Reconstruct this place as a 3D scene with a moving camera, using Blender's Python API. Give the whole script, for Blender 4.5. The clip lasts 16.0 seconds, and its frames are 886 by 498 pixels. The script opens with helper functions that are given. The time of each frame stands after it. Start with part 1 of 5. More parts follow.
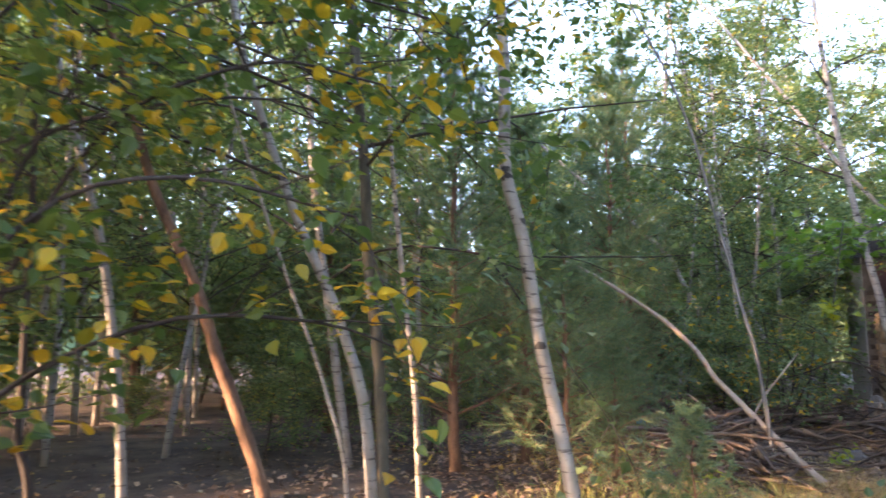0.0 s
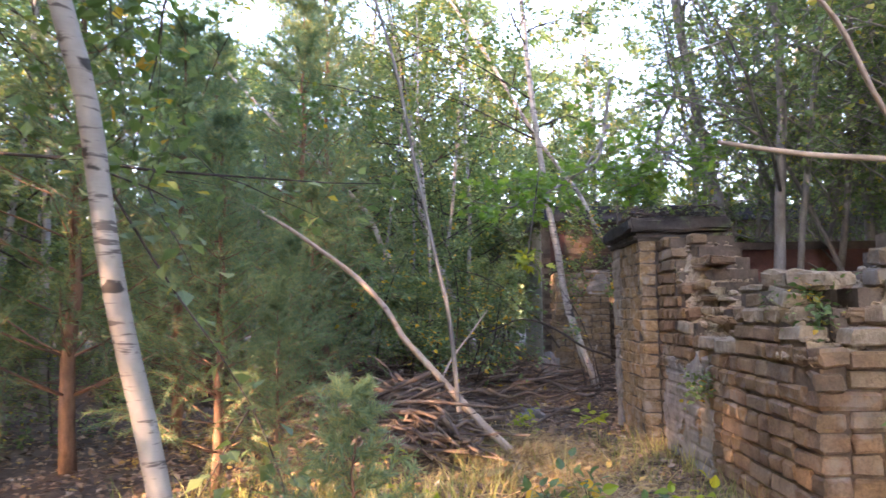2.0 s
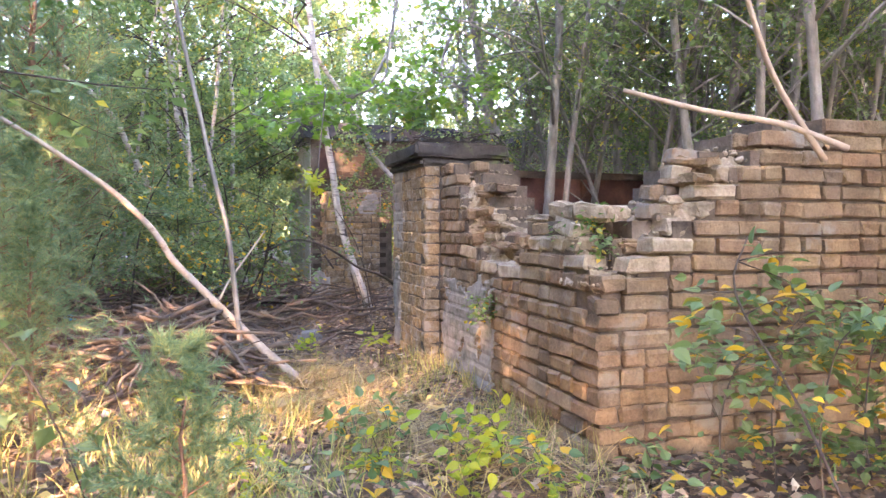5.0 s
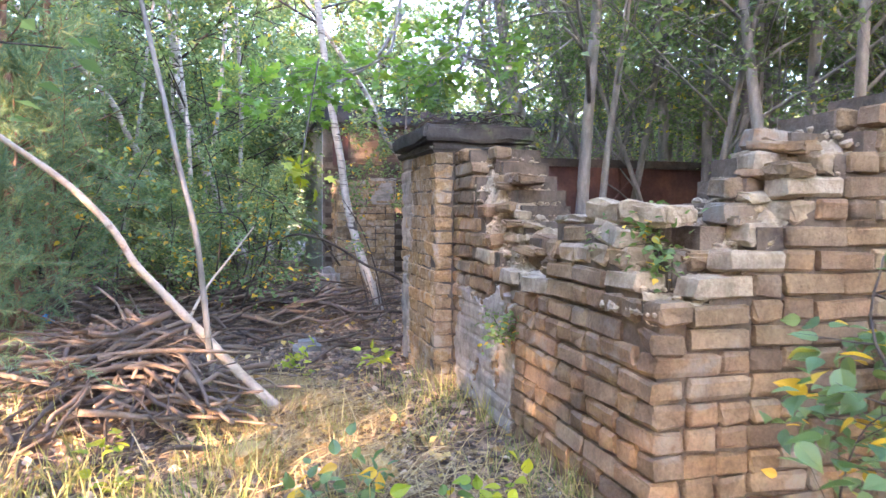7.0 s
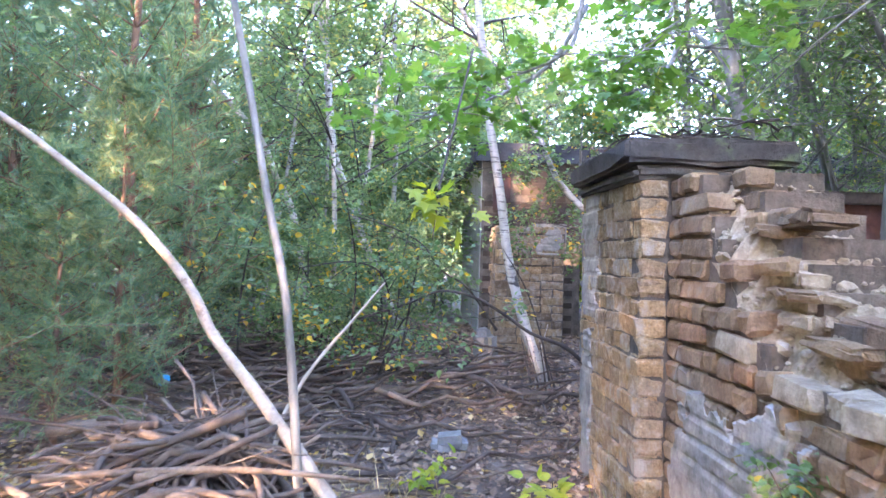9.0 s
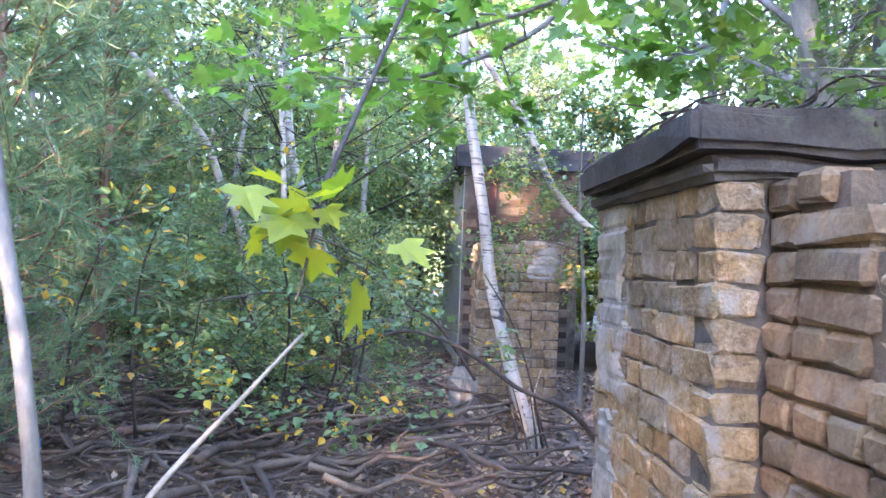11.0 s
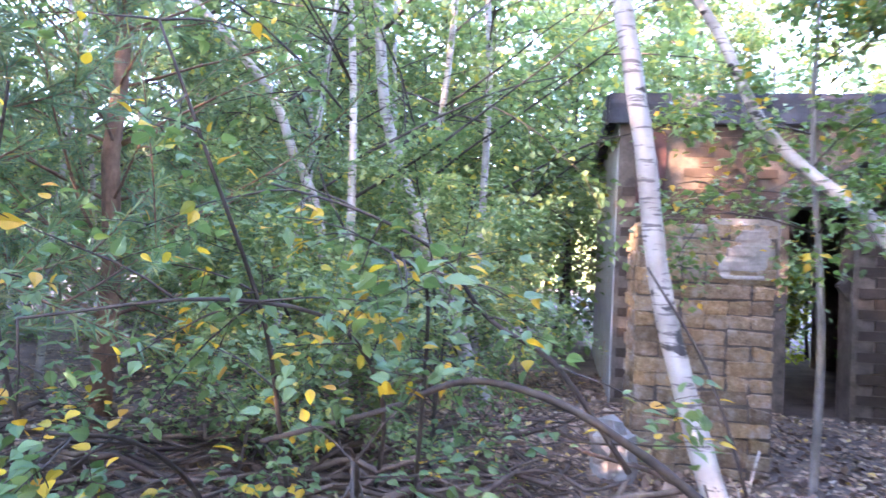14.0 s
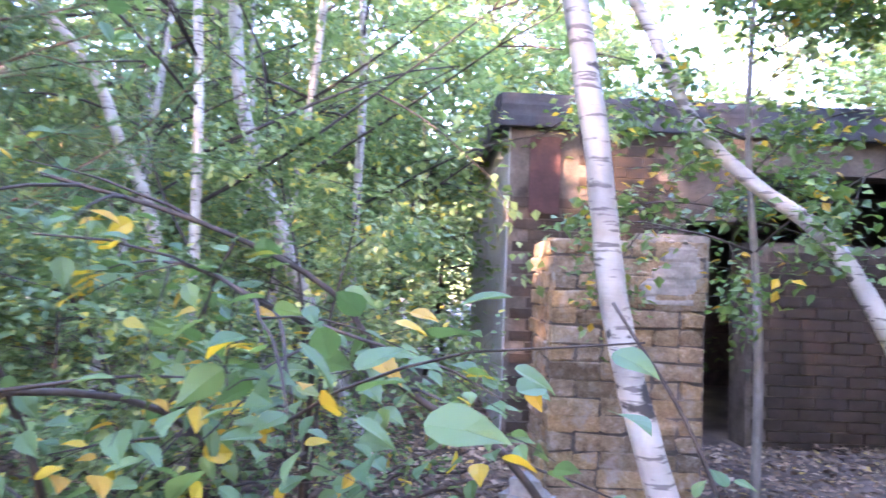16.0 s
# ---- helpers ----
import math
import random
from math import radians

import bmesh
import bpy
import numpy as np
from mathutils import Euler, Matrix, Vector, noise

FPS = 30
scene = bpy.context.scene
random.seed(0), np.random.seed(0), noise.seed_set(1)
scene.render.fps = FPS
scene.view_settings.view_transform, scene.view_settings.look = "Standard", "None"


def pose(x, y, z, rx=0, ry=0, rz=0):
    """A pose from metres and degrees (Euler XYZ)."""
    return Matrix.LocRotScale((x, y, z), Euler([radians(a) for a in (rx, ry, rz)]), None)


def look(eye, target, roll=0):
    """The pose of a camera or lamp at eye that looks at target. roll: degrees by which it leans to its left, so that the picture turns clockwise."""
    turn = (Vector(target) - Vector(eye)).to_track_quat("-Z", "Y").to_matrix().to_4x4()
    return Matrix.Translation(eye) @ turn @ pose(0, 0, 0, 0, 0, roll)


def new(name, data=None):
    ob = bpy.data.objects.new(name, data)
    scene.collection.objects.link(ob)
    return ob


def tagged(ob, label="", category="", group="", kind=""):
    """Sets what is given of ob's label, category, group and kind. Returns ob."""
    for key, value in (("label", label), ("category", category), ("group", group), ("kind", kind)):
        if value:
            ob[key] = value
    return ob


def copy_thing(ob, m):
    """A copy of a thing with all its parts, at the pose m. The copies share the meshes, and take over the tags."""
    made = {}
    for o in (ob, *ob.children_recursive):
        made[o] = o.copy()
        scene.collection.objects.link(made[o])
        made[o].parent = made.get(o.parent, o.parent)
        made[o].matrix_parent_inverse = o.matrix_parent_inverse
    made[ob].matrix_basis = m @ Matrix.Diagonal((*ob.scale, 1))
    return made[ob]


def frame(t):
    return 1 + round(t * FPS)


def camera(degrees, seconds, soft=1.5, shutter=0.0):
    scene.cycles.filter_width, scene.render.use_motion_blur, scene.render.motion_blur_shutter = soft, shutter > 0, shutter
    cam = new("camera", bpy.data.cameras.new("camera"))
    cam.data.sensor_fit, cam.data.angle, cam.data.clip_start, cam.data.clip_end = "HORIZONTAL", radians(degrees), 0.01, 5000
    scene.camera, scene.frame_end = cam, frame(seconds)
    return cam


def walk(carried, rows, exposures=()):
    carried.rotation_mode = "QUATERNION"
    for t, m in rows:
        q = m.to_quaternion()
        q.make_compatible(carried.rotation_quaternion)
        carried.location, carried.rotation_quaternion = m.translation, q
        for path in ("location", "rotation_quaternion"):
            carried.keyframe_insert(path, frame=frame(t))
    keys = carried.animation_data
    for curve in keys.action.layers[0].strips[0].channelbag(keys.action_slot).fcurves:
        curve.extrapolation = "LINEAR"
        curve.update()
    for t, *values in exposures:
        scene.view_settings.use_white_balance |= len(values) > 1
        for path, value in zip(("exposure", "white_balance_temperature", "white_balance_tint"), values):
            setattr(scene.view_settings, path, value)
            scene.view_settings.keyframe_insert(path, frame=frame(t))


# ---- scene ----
cam = camera(65.5, 16.0, 1.5, 0.35)
PATH = [
    (0, (-0.11, -0.072, 1.079), (-0.044, 1.907, 1.365), 0.1),
    (0.5, (-0.019, 0.242, 1.056), (0.293, 2.198, 1.336), -0.2),
    (1, (0.138, 0.58, 1.018), (0.657, 2.493, 1.282), -0.6),
    (1.5, (0.319, 0.826, 1.015), (0.977, 2.701, 1.24), -0.4),
    (2, (0.398, 1.028, 1.023), (1.273, 2.817, 1.207), -0.4),
    (2.5, (0.314, 1.184, 1.03), (1.324, 2.905, 1.17), -0.4),
    (3, (0.222, 1.255, 1.034), (1.422, 2.852, 1.119), -0.6),
    (3.5, (0.198, 1.271, 1.041), (1.533, 2.76, 1.081), -0.6),
    (4, (0.2, 1.273, 1.042), (1.616, 2.686, 1.031), -0.4),
    (4.2, (0.199, 1.271, 1.051), (1.636, 2.662, 1.025), -0.1),
    (6.3, (0.72, 1.498, 1.094), (2.153, 2.89, 0.996), 0.4),
    (6.5, (0.789, 1.588, 1.093), (2.206, 2.996, 0.997), 0.7),
    (7, (0.959, 1.791, 1.154), (2.345, 3.229, 1.052), 0.5),
    (7.5, (1.268, 2.002, 1.152), (2.581, 3.507, 1.058), 0.5),
    (8, (1.479, 2.262, 1.199), (2.586, 3.926, 1.126), 0.9),
    (8.5, (1.642, 2.664, 1.201), (2.643, 4.395, 1.175), 1.3),
    (9, (1.807, 2.957, 1.183), (2.826, 4.678, 1.215), 1.7),
    (9.2, (1.932, 3.08, 1.19), (2.948, 4.802, 1.239), 1.7),
    (11.3, (2.668, 4.095, 1.311), (3.719, 5.796, 1.376), 2.5),
    (11.5, (2.716, 4.147, 1.3), (3.758, 5.852, 1.363), 3.0),
    (12, (2.972, 4.328, 1.258), (4.043, 6.016, 1.324), 2.8),
    (12.5, (3.238, 4.641, 1.201), (4.313, 6.326, 1.255), 2.8),
    (13, (3.475, 4.992, 1.247), (4.548, 6.679, 1.299), 3.0),
    (13.5, (3.722, 5.373, 1.273), (4.611, 7.164, 1.322), 2.3),
    (14, (3.831, 5.736, 1.269), (4.462, 7.633, 1.319), 2.6),
    (14.5, (3.887, 6.035, 1.317), (4.426, 7.96, 1.382), 2.5),
    (15, (3.916, 6.237, 1.303), (4.48, 8.154, 1.387), 2.8),
    (15.5, (3.953, 6.383, 1.347), (4.67, 8.248, 1.439), 2.4),
    (16, (4.018, 6.541, 1.339), (5.018, 8.27, 1.434), 2.3),
]
EXPOSURES = [(0, 3.8, 6250, 31), (2, 4.25, 6400, 38), (4, 5.07, 6550, 40), (7, 5.23, 5950, 33), (9, 5.47, 5550, 34), (12, 5.55, 5450, 33), (14, 5.77, 5600, 42), (16, 5.8, 5600, 46)]
walk(cam, [(t, look(e, a, r)) for t, e, a, r in PATH], EXPOSURES)

# ---- world and sun ----
SUN_FROM = Vector((-0.88, -0.40, 0.225)).normalized()
world = bpy.data.worlds.new("sky")
scene.world = world
world.use_nodes = True
wn = world.node_tree
sky = wn.nodes.new("ShaderNodeTexSky")
sky.sky_type = "NISHITA"
sky.sun_disc = False
sky.sun_elevation = math.asin(SUN_FROM.z)
sky.sun_rotation = math.atan2(SUN_FROM.x, SUN_FROM.y)
sky.dust_density = 1.0
wn.links.new(sky.outputs[0], wn.nodes["Background"].inputs[0])
wn.nodes["Background"].inputs[1].default_value = 0.15
sun = new("sun", bpy.data.lights.new("sun", "SUN"))
sun.data.energy, sun.data.angle, sun.data.color = 2.4, radians(0.8), (1.0, 0.70, 0.40)
sun.matrix_world = look(SUN_FROM * 40, (0, 0, 0))

# ---- plan: a runs along the old wall, b away from the path ----
C = Vector((3.02, 2.92, 0.0))
U = Vector((0.481, 0.876, 0.0)).normalized()
W = Vector((U.y, -U.x, 0.0))
RUIN = Matrix(((U.x, -W.x, 0, C.x), (U.y, -W.y, 0, C.y), (0, 0, 1, 0), (0, 0, 0, 1)))


def ruin(a, b, z=0.0):
    return C + U * a + W * b + Vector((0, 0, z))


def plan(x, y):
    d = Vector((x, y, 0)) - C
    return d.dot(U), d.dot(W)


def smooth(x):
    x = min(1.0, max(0.0, x))
    return x * x * (3 - 2 * x)


def ground_z(x, y):
    a, b = plan(x, y)
    far = smooth((math.hypot(x - 4, y - 6) - 14) / 20)
    z = 0.13 * smooth((a - 3.5) / 3.5) + 0.05 * noise.noise((x * 0.7, y * 0.7, 3.1)) + 0.02 * noise.noise((x * 2.7, y * 2.7, 8.1))
    z += 0.16 * math.exp(-((x - 2.2) ** 2 + (y - 6.1) ** 2) / 0.7)
    z -= 0.14 * math.exp(-((x - 0.2) ** 2 + (y - 0.6) ** 2) / 3.0)
    return z * (1 - far) + far * 0.6 * noise.noise((x * 0.05, y * 0.05, 1.0))


# ---- materials ----
def nodes_of(name):
    m = bpy.data.materials.new(name)
    m.use_nodes = True
    nt = m.node_tree
    return m, nt, nt.nodes["Principled BSDF"], nt.nodes["Material Output"]


def ramp(nt, source, stops):
    r = nt.nodes.new("ShaderNodeValToRGB")
    while len(r.color_ramp.elements) < len(stops):
        r.color_ramp.elements.new(0.5)
    for e, (p, c) in zip(r.color_ramp.elements, stops):
        e.position, e.color = p, (*c, 1)
    nt.links.new(source, r.inputs[0])
    return r.outputs[0]


def noise_out(nt, vector, scale, detail=5.0, rough=0.6, stretch=None):
    n = nt.nodes.new("ShaderNodeTexNoise")
    n.inputs["Scale"].default_value, n.inputs["Detail"].default_value, n.inputs["Roughness"].default_value = scale, detail, rough
    if stretch:
        mp = nt.nodes.new("ShaderNodeMapping")
        mp.inputs["Scale"].default_value = stretch
        nt.links.new(vector, mp.inputs[0])
        vector = mp.outputs[0]
    nt.links.new(vector, n.inputs["Vector"])
    return n.outputs[0]


def blend(nt, kind, fac, one, two):
    x = nt.nodes.new("ShaderNodeMix")
    x.data_type, x.blend_type = "RGBA", kind
    for sock, val in ((x.inputs[0], fac), (x.inputs[6], one), (x.inputs[7], two)):
        if isinstance(val, (int, float)):
            sock.default_value = val
        elif isinstance(val, tuple):
            sock.default_value = (*val, 1)
        else:
            nt.links.new(val, sock)
    return x.outputs[2]


def bump(nt, bsdf, height, strength, distance):
    b = nt.nodes.new("ShaderNodeBump")
    b.inputs["Strength"].default_value, b.inputs["Distance"].default_value = strength, distance
    nt.links.new(height, b.inputs["Height"])
    nt.links.new(b.outputs[0], bsdf.inputs["Normal"])


def surface(name, stops, scale, fine=60.0, rough=0.85, depth=0.01, strength=0.6, metal=0.0, per_object=(), spots=None, stretch=None, grit=0.45):
    """Base tone by coarse noise, grit by fine noise, spots of another colour, tone per object."""
    m, nt, bsdf, out = nodes_of(name)
    pos = nt.nodes.new("ShaderNodeNewGeometry").outputs["Position"]
    coarse = noise_out(nt, pos, scale, stretch=stretch)
    tint = ramp(nt, coarse, stops)
    if per_object:
        rnd = nt.nodes.new("ShaderNodeObjectInfo").outputs["Random"]
        tint = blend(nt, "MULTIPLY", 1.0, ramp(nt, rnd, per_object), tint)
    grain = noise_out(nt, pos, fine, 4.0, 0.7, stretch=stretch)
    tint = blend(nt, "MULTIPLY", grit, tint, ramp(nt, grain, [(0.3, (0.35, 0.35, 0.35)), (0.65, (1, 1, 1))]))
    if spots:
        at, soft, colour, sc = spots
        mask = ramp(nt, noise_out(nt, pos, sc, 6.0, 0.65), [(at, (0, 0, 0)), (at + soft, (1, 1, 1))])
        tint = blend(nt, "MIX", mask, tint, colour)
    nt.links.new(tint, bsdf.inputs["Base Color"])
    bsdf.inputs["Roughness"].default_value, bsdf.inputs["Metallic"].default_value = rough, metal
    bsdf.inputs["Specular IOR Level"].default_value = 0.25
    bump(nt, bsdf, blend(nt, "MIX", 0.5, coarse, grain), strength, depth)
    return m


def foliage(name, stops, through_tint, share=0.45, rough=0.5):
    """A thin leaf: its tone differs from leaf to leaf, and light comes through it."""
    m, nt, bsdf, out = nodes_of(name)
    geo = nt.nodes.new("ShaderNodeNewGeometry")
    tint = ramp(nt, geo.outputs["Random Per Island"], stops)
    shade = noise_out(nt, geo.outputs["Position"], 1.3, 2.0)
    tint = blend(nt, "MULTIPLY", 0.5, tint, ramp(nt, shade, [(0.3, (0.55, 0.6, 0.5)), (0.7, (1, 1, 1))]))
    nt.links.new(tint, bsdf.inputs["Base Color"])
    bsdf.inputs["Roughness"].default_value = rough
    tr = nt.nodes.new("ShaderNodeBsdfTranslucent")
    nt.links.new(blend(nt, "MULTIPLY", 1.0, tint, through_tint), tr.inputs[0])
    mx = nt.nodes.new("ShaderNodeMixShader")
    mx.inputs[0].default_value = share
    nt.links.new(bsdf.outputs[0], mx.inputs[1])
    nt.links.new(tr.outputs[0], mx.inputs[2])
    nt.links.new(mx.outputs[0], out.inputs[0])
    return m


def birch_bark(name, white, dark):
    m, nt, bsdf, out = nodes_of(name)
    pos = nt.nodes.new("ShaderNodeTexCoord").outputs["Object"]
    base = ramp(nt, noise_out(nt, pos, 7.0), white)
    dash = noise_out(nt, pos, 11.0, 3.0, 0.6, stretch=(0.7, 0.7, 4.5))
    tint = blend(nt, "MIX", ramp(nt, dash, [(0.57, (0, 0, 0)), (0.63, (1, 1, 1))]), base, dark)
    knots = noise_out(nt, pos, 6.0, 4.0, 0.55, stretch=(1.0, 1.0, 1.9))
    tint = blend(nt, "MIX", ramp(nt, knots, [(0.62, (0, 0, 0)), (0.66, (1, 1, 1))]), tint, (0.03, 0.025, 0.02))
    nt.links.new(tint, bsdf.inputs["Base Color"])
    bsdf.inputs["Roughness"].default_value = 0.7
    bump(nt, bsdf, dash, 0.5, 0.006)
    return m


BRICK_TONES = [(0.0, (0.52, 0.47, 0.42)), (0.2, (0.82, 0.70, 0.54)), (0.4, (0.95, 0.79, 0.60)), (0.6, (0.70, 0.61, 0.52)), (0.75, (0.88, 0.68, 0.52)), (0.88, (0.9, 0.78, 0.58)), (1.0, (0.9, 0.86, 0.8))]
BRICK = surface("weathered_brick", [(0.25, (0.135, 0.107, 0.08)), (0.5, (0.245, 0.198, 0.146)), (0.75, (0.37, 0.31, 0.235))], 7.0, 70.0, 0.9, 0.018, 0.8, per_object=BRICK_TONES, spots=(0.57, 0.1, (0.20, 0.18, 0.15), 2.6), grit=0.6)
PALE_TONES = [(0.0, (0.42, 0.40, 0.38)), (0.25, (1.0, 0.86, 0.64)), (0.45, (0.68, 0.64, 0.6)), (0.65, (1.1, 0.9, 0.64)), (0.85, (0.72, 0.64, 0.58)), (1.0, (0.95, 0.9, 0.84))]
BRICK_PALE = surface("lime_streaked_brick", [(0.25, (0.17, 0.14, 0.10)), (0.42, (0.29, 0.235, 0.16)), (0.56, (0.36, 0.30, 0.21)), (0.66, (0.45, 0.41, 0.35))], 24.0, 95.0, 0.95, 0.022, 1.0, per_object=PALE_TONES, spots=(0.52, 0.14, (0.27, 0.245, 0.205), 8.0), grit=0.75)
LIME = surface("weathered_lime_joint", [(0.3, (0.045, 0.038, 0.032)), (0.7, (0.15, 0.135, 0.115))], 8.0, 60.0, 0.95, 0.02, 0.9)
BRICK_DARK = surface("dark_brown_brick", [(0.3, (0.04, 0.033, 0.029)), (0.7, (0.095, 0.076, 0.064))], 5.0, 60.0, 0.9, 0.012, 0.7, per_object=BRICK_TONES)
MORTAR = surface("old_mortar", [(0.3, (0.06, 0.046, 0.034)), (0.7, (0.17, 0.135, 0.10))], 7.0, 50.0, 0.95, 0.02, 0.9)
RUBBLE = surface("broken_lime_mortar", [(0.3, (0.19, 0.145, 0.095)), (0.5, (0.30, 0.24, 0.165)), (0.7, (0.42, 0.35, 0.25))], 14.0, 60.0, 0.95, 0.02, 0.9, spots=(0.62, 0.08, (0.33, 0.27, 0.2), 5.0))
PLASTER = surface("grey_cement_render", [(0.3, (0.14, 0.13, 0.115)), (0.5, (0.24, 0.225, 0.2)), (0.75, (0.34, 0.315, 0.28))], 9.0, 60.0, 0.9, 0.012, 0.5, spots=(0.6, 0.15, (0.14, 0.13, 0.12), 4.0))
WHITEWASH = surface("flaking_whitewash", [(0.3, (0.32, 0.30, 0.27)), (0.7, (0.5, 0.48, 0.44))], 3.0, 40.0, 0.9, 0.01, 0.4, spots=(0.58, 0.05, (0.34, 0.24, 0.17), 3.0))
CAP = surface("blackened_concrete", [(0.3, (0.03, 0.027, 0.024)), (0.7, (0.095, 0.087, 0.08))], 5.0, 50.0, 0.95, 0.02, 0.8, spots=(0.6, 0.1, (0.10, 0.13, 0.06), 4.0))
RUST = surface("rusty_sheet_steel", [(0.3, (0.05, 0.024, 0.02)), (0.5, (0.085, 0.038, 0.03)), (0.75, (0.16, 0.075, 0.048))], 3.5, 45.0, 0.75, 0.004, 0.5, metal=0.15)
TAR = surface("tarred_roof", [(0.3, (0.02, 0.02, 0.022)), (0.7, (0.06, 0.06, 0.065))], 4.0, 40.0, 0.7, 0.01, 0.5)
SOIL = surface("forest_soil", [(0.3, (0.075, 0.056, 0.045)), (0.5, (0.14, 0.105, 0.08)), (0.75, (0.24, 0.175, 0.125))], 2.2, 38.0, 0.95, 0.03, 1.0, spots=(0.63, 0.1, (0.10, 0.075, 0.035), 1.1))
# The warm sunlight on the path stones is put into this ochre base colour.
STONE = surface("sun_tinted_stone", [(0.3, (0.28, 0.17, 0.06)), (0.7, (0.45, 0.31, 0.12))], 8.0, 60.0, 0.9, 0.02, 0.8)
PALE_STONE = surface("pale_concrete", [(0.3, (0.15, 0.142, 0.13)), (0.7, (0.30, 0.285, 0.265))], 6.0, 50.0, 0.9, 0.015, 0.6, spots=(0.6, 0.1, (0.2, 0.21, 0.14), 5.0))
STICK = surface("weathered_deadwood", [(0.3, (0.07, 0.055, 0.044)), (0.7, (0.22, 0.18, 0.145))], 9.0, 80.0, 0.9, 0.006, 0.8, per_object=[(0.0, (0.45, 0.4, 0.38)), (0.5, (0.8, 0.72, 0.66)), (1.0, (1.15, 1.0, 0.85))])
PALE_WOOD = surface("peeled_pale_wood", [(0.3, (0.28, 0.205, 0.14)), (0.7, (0.46, 0.36, 0.265))], 8.0, 60.0, 0.8, 0.005, 0.6, spots=(0.6, 0.08, (0.2, 0.13, 0.09), 9.0))
BARK_GREY = surface("grey_bark", [(0.3, (0.11, 0.10, 0.085)), (0.7, (0.30, 0.275, 0.24))], 9.0, 60.0, 0.9, 0.008, 0.9, stretch=(1, 1, 0.35))
BARK_PINE = surface("red_pine_bark", [(0.3, (0.10, 0.06, 0.04)), (0.7, (0.30, 0.17, 0.10))], 11.0, 60.0, 0.9, 0.01, 0.9, stretch=(1, 1, 0.5))
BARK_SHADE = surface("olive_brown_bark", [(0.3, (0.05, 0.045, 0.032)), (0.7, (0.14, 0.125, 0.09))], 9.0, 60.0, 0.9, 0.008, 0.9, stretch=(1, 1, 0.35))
BARK_DARK = surface("dark_twig_bark", [(0.3, (0.035, 0.028, 0.022)), (0.7, (0.09, 0.07, 0.055))], 12.0, 60.0, 0.85, 0.004, 0.6)
BIRCH = birch_bark("white_birch_bark", [(0.3, (0.20, 0.175, 0.145)), (0.5, (0.30, 0.27, 0.23)), (0.7, (0.38, 0.345, 0.295))], (0.10, 0.085, 0.073))
BIRCH_YOUNG = birch_bark("young_birch_bark", [(0.3, (0.25, 0.20, 0.15)), (0.7, (0.46, 0.40, 0.33))], (0.10, 0.075, 0.06))
G1, G2, G3, YEL = (0.065, 0.125, 0.04), (0.105, 0.18, 0.06), (0.16, 0.235, 0.085), (0.6, 0.4, 0.03)
LEAF_BIRCH = foliage("birch_leaves", [(0.0, G1), (0.45, G2), (0.85, G3), (0.93, (0.2, 0.22, 0.04)), (0.95, YEL), (1.0, (0.42, 0.24, 0.03))], (1.3, 1.25, 0.6))
LEAF_TURNING = foliage("turning_birch_leaves", [(0.0, (0.075, 0.145, 0.06)), (0.4, (0.12, 0.2, 0.085)), (0.78, (0.17, 0.25, 0.1)), (0.80, (0.28, 0.27, 0.05)), (0.83, (0.66, 0.45, 0.03)), (1.0, (0.5, 0.27, 0.03))], (1.3, 1.25, 0.6))
LEAF_GOLD = foliage("golden_and_green_leaves", [(0.0, (0.075, 0.145, 0.05)), (0.35, (0.12, 0.2, 0.065)), (0.62, (0.2, 0.26, 0.07)), (0.66, (0.4, 0.34, 0.04)), (0.7, (0.68, 0.47, 0.03)), (1.0, (0.58, 0.34, 0.03))], (1.35, 1.25, 0.5), 0.5)
LEAF_FAR = foliage("woodland_leaves", [(0.0, (0.09, 0.15, 0.06)), (0.5, (0.15, 0.225, 0.095)), (0.9, (0.24, 0.31, 0.13)), (0.96, (0.45, 0.4, 0.08)), (1.0, (0.5, 0.4, 0.08))], (1.3, 1.25, 0.7), 0.5)
LEAF_MAPLE = foliage("maple_leaves", [(0.0, (0.10, 0.2, 0.045)), (0.7, (0.17, 0.3, 0.065)), (1.0, (0.26, 0.36, 0.08))], (1.35, 1.3, 0.5), 0.55)
LEAF_YELLOW = foliage("yellow_green_maple_leaves", [(0.0, (0.20, 0.30, 0.03)), (1.0, (0.42, 0.42, 0.03))], (1.3, 1.25, 0.4), 0.55)
NEEDLE = foliage("pine_needles", [(0.0, (0.09, 0.165, 0.095)), (0.5, (0.155, 0.245, 0.13)), (0.9, (0.25, 0.31, 0.14)), (1.0, (0.34, 0.28, 0.07))], (1.2, 1.2, 0.8), 0.45)
LITTER = foliage("dry_fallen_leaves", [(0.0, (0.07, 0.046, 0.034)), (0.35, (0.18, 0.115, 0.075)), (0.75, (0.34, 0.22, 0.145)), (0.93, (0.5, 0.36, 0.26)), (0.97, (0.6, 0.38, 0.07)), (1.0, (0.55, 0.48, 0.4))], (1, 0.9, 0.7), 0.15, 0.8)
GRASS = foliage("dry_and_green_grass", [(0.0, (0.11, 0.16, 0.05)), (0.4, (0.24, 0.26, 0.08)), (0.8, (0.42, 0.37, 0.13)), (1.0, (0.55, 0.42, 0.2))], (1.2, 1.15, 0.7), 0.35, 0.6)
BLUE_FILM = surface("blue_plastic", [(0.3, (0.01, 0.12, 0.35)), (0.7, (0.03, 0.3, 0.6))], 12.0, 60.0, 0.35, 0.01, 0.6)


